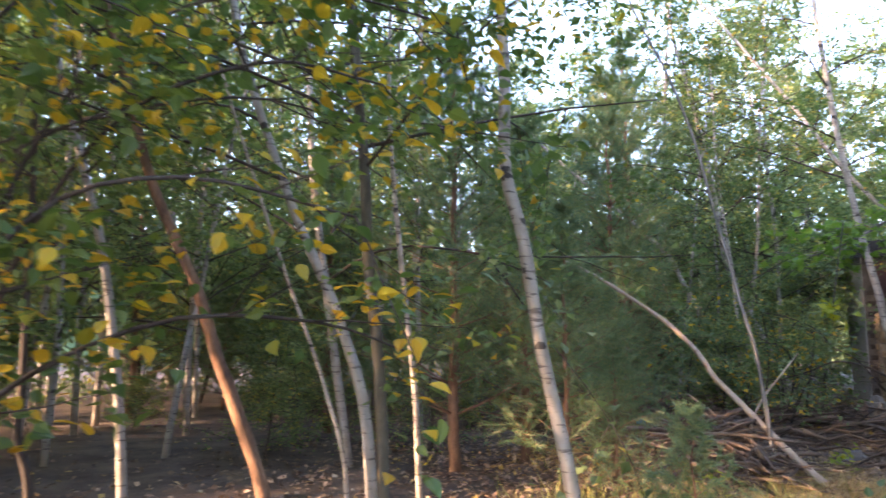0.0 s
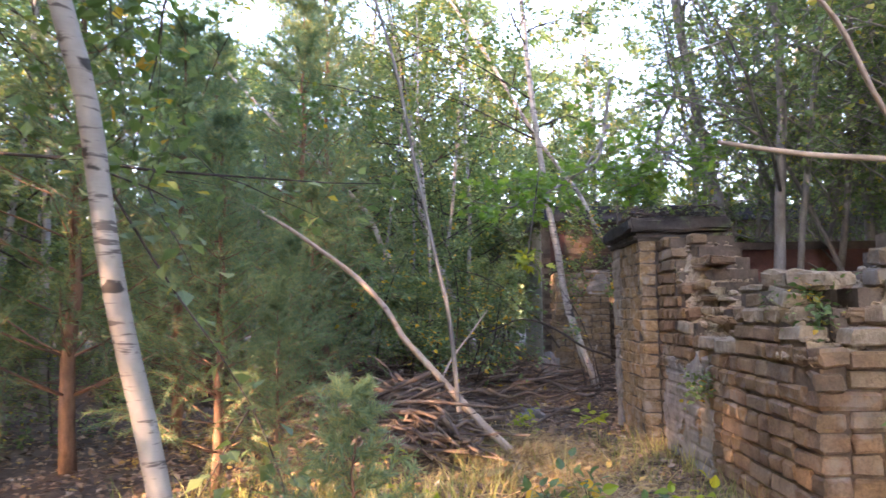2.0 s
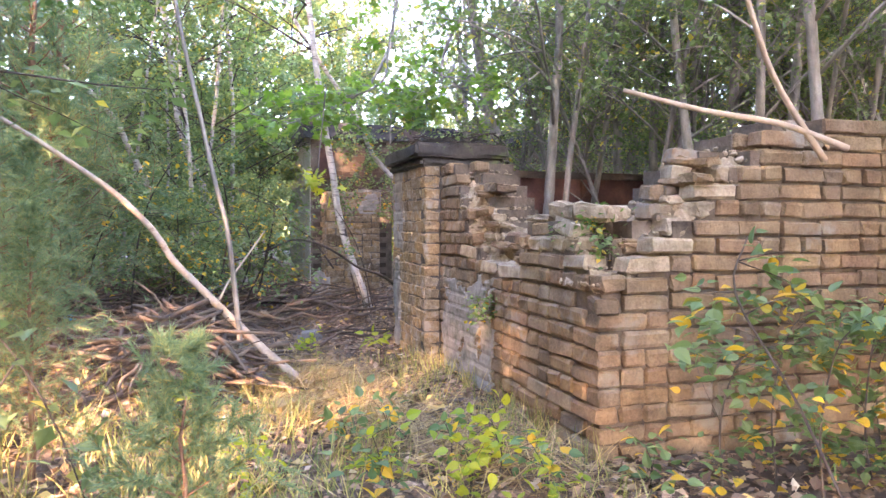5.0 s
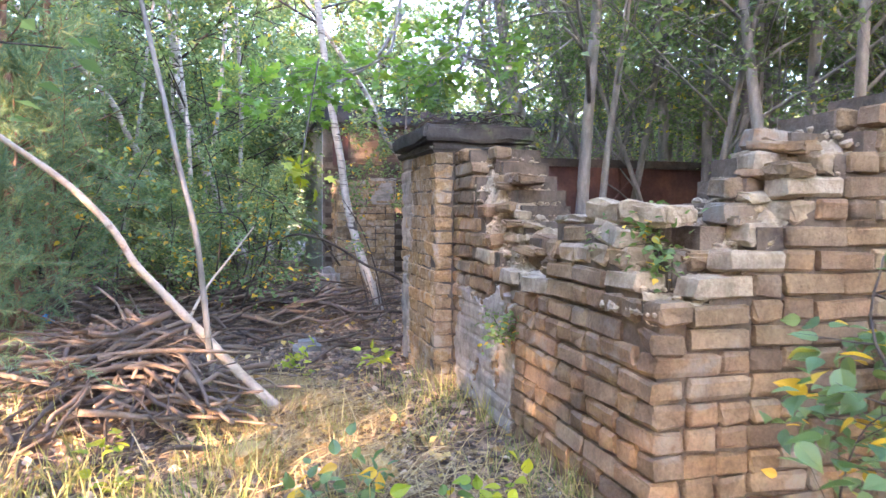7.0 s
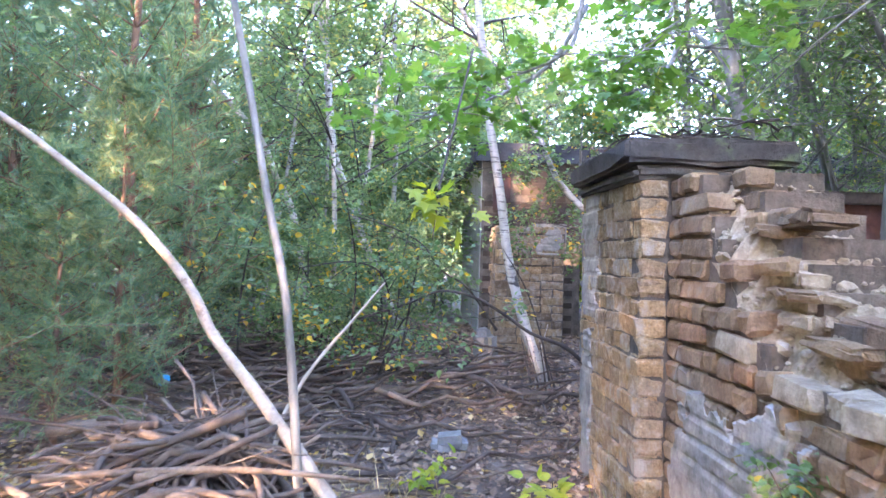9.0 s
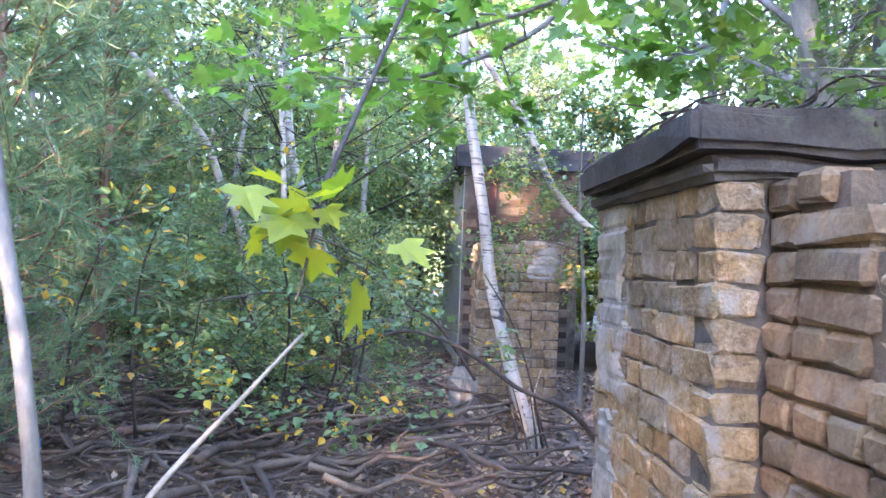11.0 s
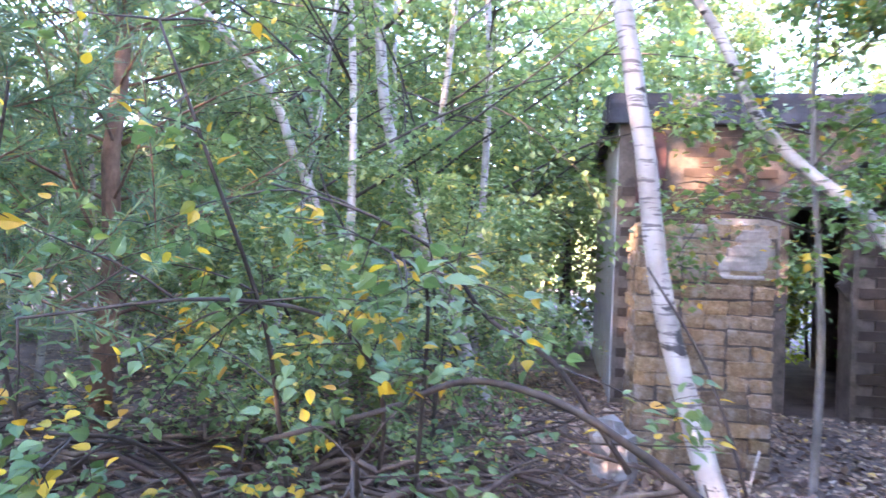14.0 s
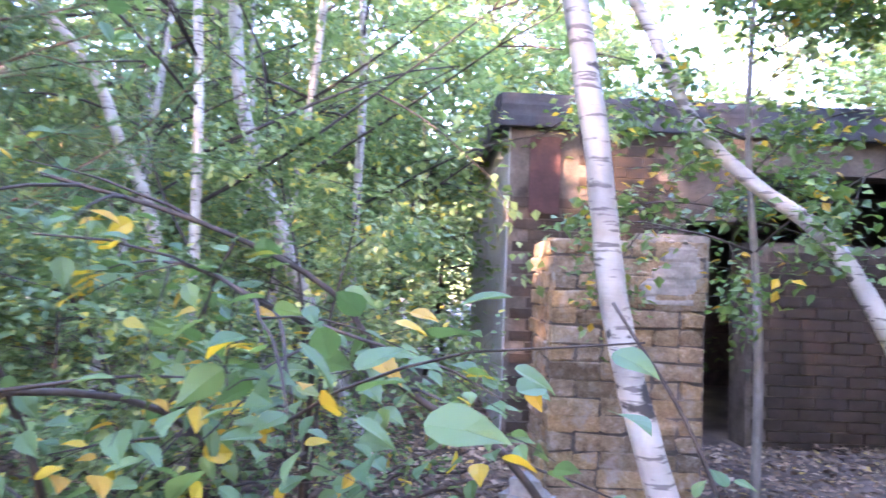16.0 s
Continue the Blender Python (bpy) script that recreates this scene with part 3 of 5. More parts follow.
render_patch(face_pose(1.2, -0.004, (1, 0), (0, 1)), 1.2, 0.85, 31, "grey cement render flaking off the wall's foot", cut=0.3)
render_patch(face_pose(3.02, PB - 0.006, (1, 0), (0, 1)), 0.41, 0.75, 32, z0=0.9)
render_patch(face_pose(3.1, PB - 0.006, (1, 0), (0, 1)), 0.33, 0.95, 33)
render_patch(face_pose(7.022, 0.16, (0, 1), (1, 0)), 0.38, 0.36, 34, z0=1.27)


def mean_profile(profile, s, reach=0.13):
    return sum(profile(max(0.0, s + reach * k / 3)) for k in range(-3, 4)) / 7


def rubble():
    """Crumbled mortar that slopes down over the broken wall ends, with lumps on it."""
    rng = random.Random(40)
    heap = Heap()

    def mound(at, x0, x1, y0, y1, height, step=0.0125):
        nx, ny = int((x1 - x0) / step) + 1, int((y1 - y0) / step) + 1
        v = []
        for j in range(ny):
            for i in range(nx):
                s, d = x0 + i * step, y0 + j * step
                lump = 0.03 * noise.noise((s * 9, d * 9, 2.0)) + 0.022 * noise.noise((s * 23, d * 23, 5.0)) + 0.012 * noise.noise((s * 60, d * 60, 5.0))
                v.append(tuple(at @ Vector((s, d, height(s, d) + lump))))
        heap.add(v, [(j * nx + i, j * nx + i + 1, (j + 1) * nx + i + 1, (j + 1) * nx + i) for j in range(ny - 1) for i in range(nx - 1)])

    def mix(front, back):
        return lambda s, d: (mean_profile(front, s) * (1 - smooth((d - 0.02) / 0.2)) + mean_profile(back, s) * smooth((d - 0.02) / 0.2)) - 0.07

    mound(WEST, 0.02, 2.2, 0.025, 0.43, mix(west_front, west_back))
    mound(SOUTH, 0.02, 1.3, 0.025, 0.43, mix(south_front, south_back))
    for k in range(620):
        s = rng.uniform(0.02, 2.15)
        b = rng.uniform(0.02, 0.42)
        chunk_heap(rng, heap, ruin(s, b, mix(west_front, west_back)(s, b) + 0.02), rng.uniform(0.008, 0.034) * rng.random() + 0.007)
    for k in range(420):
        s = rng.uniform(0.0, 0.95)
        b = rng.uniform(0.02, 0.42)
        chunk_heap(rng, heap, ruin(b, s, mix(south_front, south_back)(s, b) + 0.02), rng.uniform(0.008, 0.034) * rng.random() + 0.007)
    tagged(part("rubble", heap.mesh("rubble", False), RUBBLE), "crumbled pale mortar and brick bits on the wall", "rubble", kind="stuff")


rubble()


def loose_brick(a, b, z, turn, size, seed, material=RUBBLE):
    m = Matrix.Translation(ruin(a, b, z)) @ RUIN.to_3x3().to_4x4() @ pose(0, 0, 0, 2, -2, turn)
    tagged(block("loose_brick", size, m, material, None, "", 0.012, 0.014, seed), "loose mortar-crusted brick lying on the broken wall", "brick", "loose bricks on the wall")


loose_brick(0.46, 0.13, 1.165, 8, (0.23, 0.19, 0.08), 51)
loose_brick(0.26, 0.16, 1.16, 22, (0.2, 0.18, 0.075), 54)
loose_brick(1.64, 0.2, 1.345, -6, (0.26, 0.15, 0.05), 52, BRICK)
loose_brick(0.72, 0.1, 1.135, 3, (0.27, 0.16, 0.03), 53)

rng_half = random.Random(57)
for q in range(26):
    # broken half bricks on the two crumbling slopes
    if q < 10:
        s_at, b_at = rng_half.uniform(0.12, 0.95), rng_half.uniform(0.08, 0.3)
        a_at, p_at, z_at = b_at, s_at, south_front(s_at) * 0.4 + south_back(s_at) * 0.6
    else:
        a_at, p_at = rng_half.choice((rng_half.uniform(0.95, 2.05), rng_half.uniform(1.3, 2.05))), rng_half.uniform(0.08, 0.3)
        z_at = west_front(a_at) * 0.4 + west_back(a_at) * 0.6
    loose_brick(a_at, p_at, z_at - 0.012, rng_half.uniform(-25, 25), (rng_half.uniform(0.13, 0.26), rng_half.uniform(0.1, 0.16), rng_half.uniform(0.035, 0.055)), 500 + q, RUBBLE if q % 3 == 0 else BRICK)


def dead_twigs(name, label, count, centre, along, across, rise, seed):
    """A tangle of thin dead twigs resting on a flat top."""
    rng = random.Random(seed)
    heap = Heap()
    for k in range(count):
        p = ruin(centre[0] + rng.gauss(0, along), centre[1] + rng.gauss(0, across), centre[2] + rng.uniform(0.0, rise))
        t, ln = rng.uniform(0, 6.283), rng.uniform(0.1, 0.3)
        d = Vector((math.cos(t), math.sin(t), rng.gauss(0.05, 0.2))) * ln
        tube(heap, curve_points([p - d * 0.5, p + unit(rng) * 0.04, p + d * 0.5], 3), rng.uniform(0.003, 0.009), 0.002, 4)
    tagged(part(name, heap, BARK_DARK), label, "twigs", kind="stuff")


dead_twigs("twig_tangle", "tangle of dark dead twigs lying on the coping", 90, (2.85, 0.2, 1.74), 0.22, 0.12, 0.1, 58)


# ---- the roofed brick building behind ----
def house():
    root = tagged(new("outbuilding"), "derelict brick outbuilding with whitewashed gable and tarred roof", "building")
    root.matrix_world = Matrix.Translation(ruin(9.0, -0.25, 0.1))
    bpy.context.view_layer.update()
    # The breach in the back wall is added, to show the yellow shrub behind.
    for a0, a1, b0, b1, z0, z1 in ((9.0, 9.3, -0.25, 1.15, 0, 2.66), (9.0, 9.3, 1.15, 6.0, 2.3, 2.66), (9.0, 9.3, 1.65, 6.0, 0, 1.75), (9.0, 9.3, 1.15, 1.65, 1.9, 2.3), (9.0, 9.3, 3.4, 6.0, 1.75, 2.3), (9.3, 12.6, 5.7, 6.0, 0, 2.66), (12.6, 12.9, -0.25, 1.5, 0, 2.66), (12.6, 12.9, 2.6, 6.0, 0, 2.66), (12.6, 12.9, 1.5, 2.6, 1.5, 2.66), (9.3, 12.6, -0.25, 0.02, 0, 2.66)):
        heap = Heap()
        box(heap, a0, a1, b0, b1, z0, z1)
        me = heap.mesh("wall", False)
        me.flip_normals()
        me.transform(WEST)
        part("wall", me, MORTAR, root, "", Matrix.Identity(4))
    heap = Heap()
    box(heap, 8.995, 12.9, -0.262, -0.252, 0, 2.66)
    me = heap.mesh("whitewash", False)
    me.flip_normals()
    me.transform(WEST)
    part("whitewash", me, WHITEWASH, root, "flaking whitewashed side wall", Matrix.Identity(4))
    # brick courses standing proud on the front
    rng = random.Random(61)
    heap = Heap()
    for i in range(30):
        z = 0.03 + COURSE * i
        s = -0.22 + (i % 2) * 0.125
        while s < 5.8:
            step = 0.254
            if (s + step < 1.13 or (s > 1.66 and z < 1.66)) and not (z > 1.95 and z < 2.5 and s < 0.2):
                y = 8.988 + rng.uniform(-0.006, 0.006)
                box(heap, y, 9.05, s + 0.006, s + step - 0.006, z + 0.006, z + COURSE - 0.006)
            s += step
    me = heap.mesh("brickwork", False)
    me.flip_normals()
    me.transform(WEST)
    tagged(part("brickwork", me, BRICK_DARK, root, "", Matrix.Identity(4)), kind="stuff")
    m = Matrix.Translation(ruin(10.98, 2.85, 2.745)) @ RUIN.to_3x3().to_4x4()
    roof = block("roof", (4.0, 6.4, 0.15), m, TAR, root, "dark tarred roof slab", 0.02, 0.012, 62, 6)
    m = Matrix.Translation(ruin(8.955, 2.85, 2.70)) @ RUIN.to_3x3().to_4x4()
    block("fascia", (0.05, 6.4, 0.26), m, TAR, root, "black fascia board", 0.008, 0.006, 63, 5)
    m = Matrix.Translation(ruin(10.98, -0.36, 2.70)) @ RUIN.to_3x3().to_4x4()
    block("bargeboard", (4.0, 0.04, 0.26), m, TAR, root, "black eaves board", 0.008, 0.006, 64, 5)
    m = Matrix.Translation(ruin(8.975, 0.02, 2.2)) @ RUIN.to_3x3().to_4x4()
    block("hatch", (0.03, 0.24, 0.6), m, RUST, root, "rust-brown hatch high in the wall", 0.006, 0.003, 71)
    m = Matrix.Translation(ruin(9.1, 2.05, 0.7)) @ RUIN.to_3x3().to_4x4() @ pose(0, 0, 0, -38, 0, 0)
    tagged(block("fallen_beam", (0.1, 0.1, 1.5), m, BARK_DARK, None, "", 0.01, 0.006, 72), "dark beam leaning in the broken doorway", "beam")


house()


def rusty_fence():
    root = tagged(new("sheet_fence"), "rusty sheet-metal fence behind the broken wall", "fence")
    root.matrix_world = Matrix.Translation(ruin(2.75, 0.9))
    bpy.context.view_layer.update()
    for k in range(5):
        m = Matrix.Translation(ruin(2.75 + 0.012 * (k % 2), 0.98 + 0.86 * k, 0.77)) @ RUIN.to_3x3().to_4x4()
        block("panel", (0.012, 0.85, 1.54), m, RUST, root, "", 0.004, 0.006, 80 + k, 6)
    for z, h in ((1.54, 0.06), (0.3, 0.05)):
        m = Matrix.Translation(ruin(2.71, 2.7, z)) @ RUIN.to_3x3().to_4x4()
        block("rail", (0.05, 4.4, h), m, BARK_DARK, root, "dark angle-iron rail", 0.006, 0.003, 90)
    m = Matrix.Translation(ruin(2.69, 1.05, 0.9)) @ RUIN.to_3x3().to_4x4() @ pose(0, 0, 0, 40, 0, 0)
    block("brace", (0.03, 0.05, 1.5), m, RUST, root, "rusty diagonal brace", 0.005, 0.003, 91)


rusty_fence()


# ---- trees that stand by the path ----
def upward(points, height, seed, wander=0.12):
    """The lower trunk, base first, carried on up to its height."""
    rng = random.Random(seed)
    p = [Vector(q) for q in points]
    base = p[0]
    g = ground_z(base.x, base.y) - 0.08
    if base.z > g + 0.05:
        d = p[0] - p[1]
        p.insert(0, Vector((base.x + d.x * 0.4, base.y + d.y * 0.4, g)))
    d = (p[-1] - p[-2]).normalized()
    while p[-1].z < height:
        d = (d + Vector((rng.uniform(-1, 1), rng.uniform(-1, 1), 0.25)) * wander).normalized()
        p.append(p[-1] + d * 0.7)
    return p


BIRCH_LABEL = "slender white-barked birch with green and yellowing leaves"
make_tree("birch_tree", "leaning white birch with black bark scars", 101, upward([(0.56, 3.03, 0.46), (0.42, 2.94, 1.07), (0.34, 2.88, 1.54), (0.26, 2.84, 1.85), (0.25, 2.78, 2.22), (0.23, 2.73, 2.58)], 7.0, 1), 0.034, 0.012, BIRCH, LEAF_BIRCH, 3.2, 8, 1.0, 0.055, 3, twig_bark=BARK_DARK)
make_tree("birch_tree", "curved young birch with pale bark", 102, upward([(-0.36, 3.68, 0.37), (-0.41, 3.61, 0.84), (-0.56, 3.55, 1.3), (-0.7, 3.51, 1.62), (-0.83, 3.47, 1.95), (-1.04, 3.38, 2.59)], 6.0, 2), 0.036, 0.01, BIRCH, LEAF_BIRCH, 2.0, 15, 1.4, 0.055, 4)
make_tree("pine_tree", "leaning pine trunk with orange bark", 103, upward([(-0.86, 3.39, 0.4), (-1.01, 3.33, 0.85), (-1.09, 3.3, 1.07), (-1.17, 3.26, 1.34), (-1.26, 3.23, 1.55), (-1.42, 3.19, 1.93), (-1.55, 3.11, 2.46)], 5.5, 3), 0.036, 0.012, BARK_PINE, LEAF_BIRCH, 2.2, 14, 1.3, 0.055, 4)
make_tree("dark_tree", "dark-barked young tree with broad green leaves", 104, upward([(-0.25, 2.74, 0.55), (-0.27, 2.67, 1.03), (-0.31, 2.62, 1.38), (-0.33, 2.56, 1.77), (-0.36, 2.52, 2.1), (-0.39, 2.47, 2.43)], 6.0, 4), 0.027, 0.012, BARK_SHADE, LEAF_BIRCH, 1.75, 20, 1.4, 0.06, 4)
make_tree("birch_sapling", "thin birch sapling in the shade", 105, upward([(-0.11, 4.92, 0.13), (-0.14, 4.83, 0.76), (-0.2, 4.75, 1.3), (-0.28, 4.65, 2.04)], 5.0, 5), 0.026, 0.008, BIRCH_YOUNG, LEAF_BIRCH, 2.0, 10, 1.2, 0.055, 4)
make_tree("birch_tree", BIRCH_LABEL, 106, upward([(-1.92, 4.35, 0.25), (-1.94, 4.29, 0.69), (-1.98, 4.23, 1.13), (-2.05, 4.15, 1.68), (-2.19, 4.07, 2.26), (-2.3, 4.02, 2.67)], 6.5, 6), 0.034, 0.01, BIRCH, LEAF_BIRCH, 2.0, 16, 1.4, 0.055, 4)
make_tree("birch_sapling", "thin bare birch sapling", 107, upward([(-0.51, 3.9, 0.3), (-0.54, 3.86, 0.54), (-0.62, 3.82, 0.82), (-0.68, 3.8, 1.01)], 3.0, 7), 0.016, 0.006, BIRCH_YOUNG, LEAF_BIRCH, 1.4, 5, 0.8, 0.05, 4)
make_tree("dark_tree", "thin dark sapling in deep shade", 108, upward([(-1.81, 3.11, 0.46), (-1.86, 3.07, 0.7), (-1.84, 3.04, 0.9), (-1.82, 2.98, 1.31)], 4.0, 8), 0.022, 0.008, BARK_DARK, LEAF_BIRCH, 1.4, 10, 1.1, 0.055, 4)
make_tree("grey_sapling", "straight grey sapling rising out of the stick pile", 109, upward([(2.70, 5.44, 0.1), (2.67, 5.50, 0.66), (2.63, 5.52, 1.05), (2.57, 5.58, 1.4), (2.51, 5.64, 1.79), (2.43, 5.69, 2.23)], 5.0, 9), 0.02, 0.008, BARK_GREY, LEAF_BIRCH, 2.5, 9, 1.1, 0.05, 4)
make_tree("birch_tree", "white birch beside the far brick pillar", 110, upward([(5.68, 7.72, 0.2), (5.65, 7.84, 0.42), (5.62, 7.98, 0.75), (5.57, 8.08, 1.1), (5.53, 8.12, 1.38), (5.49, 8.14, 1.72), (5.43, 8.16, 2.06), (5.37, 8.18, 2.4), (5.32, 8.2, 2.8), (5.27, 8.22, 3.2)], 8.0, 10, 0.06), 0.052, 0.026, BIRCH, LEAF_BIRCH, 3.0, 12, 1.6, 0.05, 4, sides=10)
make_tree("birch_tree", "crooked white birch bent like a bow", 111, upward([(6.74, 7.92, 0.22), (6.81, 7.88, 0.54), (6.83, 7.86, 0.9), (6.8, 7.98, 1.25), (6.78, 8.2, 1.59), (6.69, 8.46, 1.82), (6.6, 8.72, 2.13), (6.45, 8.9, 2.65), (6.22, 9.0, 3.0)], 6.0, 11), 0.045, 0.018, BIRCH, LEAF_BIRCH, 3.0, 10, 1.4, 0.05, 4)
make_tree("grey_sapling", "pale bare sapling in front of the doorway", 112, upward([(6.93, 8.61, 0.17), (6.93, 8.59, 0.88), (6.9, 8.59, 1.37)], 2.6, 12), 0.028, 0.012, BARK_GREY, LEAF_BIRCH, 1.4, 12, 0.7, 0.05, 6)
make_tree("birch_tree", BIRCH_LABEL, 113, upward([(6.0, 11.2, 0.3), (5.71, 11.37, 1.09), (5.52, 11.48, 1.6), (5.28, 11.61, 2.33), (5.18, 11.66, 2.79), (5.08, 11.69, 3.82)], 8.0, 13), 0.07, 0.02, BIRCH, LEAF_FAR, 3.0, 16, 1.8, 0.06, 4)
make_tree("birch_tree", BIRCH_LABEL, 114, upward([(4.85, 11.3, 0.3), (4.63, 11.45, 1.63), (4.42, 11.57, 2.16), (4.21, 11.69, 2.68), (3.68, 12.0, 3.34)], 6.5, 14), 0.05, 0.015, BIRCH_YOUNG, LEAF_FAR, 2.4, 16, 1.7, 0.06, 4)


LOCUST = "grey-barked young tree growing inside the ruin"
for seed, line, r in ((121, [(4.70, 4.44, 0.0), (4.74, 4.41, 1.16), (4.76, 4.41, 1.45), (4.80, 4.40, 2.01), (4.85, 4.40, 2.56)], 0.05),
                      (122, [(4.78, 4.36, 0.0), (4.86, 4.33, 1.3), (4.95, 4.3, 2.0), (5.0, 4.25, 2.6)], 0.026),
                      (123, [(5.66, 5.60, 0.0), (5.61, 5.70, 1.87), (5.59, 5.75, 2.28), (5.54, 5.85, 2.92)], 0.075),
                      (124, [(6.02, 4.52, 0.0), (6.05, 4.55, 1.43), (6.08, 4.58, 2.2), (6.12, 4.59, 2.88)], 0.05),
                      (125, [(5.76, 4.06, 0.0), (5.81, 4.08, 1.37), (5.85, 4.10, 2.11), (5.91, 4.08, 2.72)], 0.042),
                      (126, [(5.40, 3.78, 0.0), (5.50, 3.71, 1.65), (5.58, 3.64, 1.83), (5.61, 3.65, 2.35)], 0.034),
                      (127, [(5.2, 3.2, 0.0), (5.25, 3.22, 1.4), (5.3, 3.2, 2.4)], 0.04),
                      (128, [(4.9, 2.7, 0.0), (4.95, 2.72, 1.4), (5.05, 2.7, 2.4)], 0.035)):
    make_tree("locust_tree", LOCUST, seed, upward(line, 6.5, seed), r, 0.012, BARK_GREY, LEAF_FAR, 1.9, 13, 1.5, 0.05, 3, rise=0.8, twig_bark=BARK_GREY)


def pole(name, label, line, r0, r1, material, category="branch", sides=8):
    heap = Heap()
    tube(heap, curve_points(line, 5), r0, r1, sides, 0.18)
    return tagged(part(name, heap, material), label, category)


pole("leaning_branch", "long pale peeled branch bowed over the stick pile", [(2.93, 5.05, 0.04), (2.80, 5.32, 0.24), (2.69, 5.6, 0.46), (2.58, 5.82, 0.66), (2.47, 5.98, 0.84), (2.38, 6.1, 1.05), (2.2, 6.27, 1.3), (1.96, 6.47, 1.53), (1.69, 6.69, 1.76), (1.42, 6.9, 1.95), (1.1, 7.1, 2.1)], 0.032, 0.012, PALE_WOOD)
pole("dead_branch", "dead forked branch standing in the litter", [(2.72, 5.7, 0.05), (2.75, 5.95, 0.35), (2.95, 6.15, 0.6), (3.3, 6.4, 0.85), (3.56, 6.57, 1.04)], 0.014, 0.006, PALE_WOOD)
pole("arching_branch", "dark arching branch over the path", [(5.62, 6.93, 0.12), (5.54, 6.99, 0.36), (5.39, 7.09, 0.53), (5.16, 7.23, 0.63), (4.98, 7.34, 0.77), (4.77, 7.47, 0.9), (4.55, 7.61, 0.94), (4.33, 7.75, 0.83), (4.0, 7.95, 0.7)], 0.018, 0.008, BARK_DARK)
pole("thin_birch_stem", "thin stem growing beside the white birch", [(5.72, 7.66, 0.1), (5.62, 7.66, 0.5), (5.52, 7.78, 0.95), (5.38, 7.95, 1.3)], 0.009, 0.005, BARK_DARK)
sprouts = random.Random(77)
for q in range(7):
    x, y = 5.68 + sprouts.uniform(-0.1, 0.14), 7.66 + sprouts.uniform(-0.08, 0.08)
    dx, dy, h = sprouts.uniform(-0.12, 0.2), sprouts.uniform(-0.1, 0.15), sprouts.uniform(0.3, 0.75)
    pole("birch_sprout", "thin sprout at the foot of the birch", [(x, y, 0.04), (x + dx * 0.3, y + dy * 0.5, h * 0.5), (x + dx, y + dy, h)], sprouts.uniform(0.006, 0.012), 0.004, BIRCH_YOUNG if q % 2 else BARK_DARK)
pole("broken_bough", "broken pale bough hanging in the twigs", [(1.33, 1.86, 1.31), (1.43, 1.77, 1.28), (1.54, 1.68, 1.26), (1.62, 1.6, 1.22)], 0.004, 0.006, PALE_WOOD)
pole("broken_bough", "broken pale bough hanging in the twigs", [(1.40, 1.78, 1.62), (1.47, 1.73, 1.5), (1.52, 1.69, 1.34), (1.6, 1.63, 1.2)], 0.003, 0.006, PALE_WOOD)


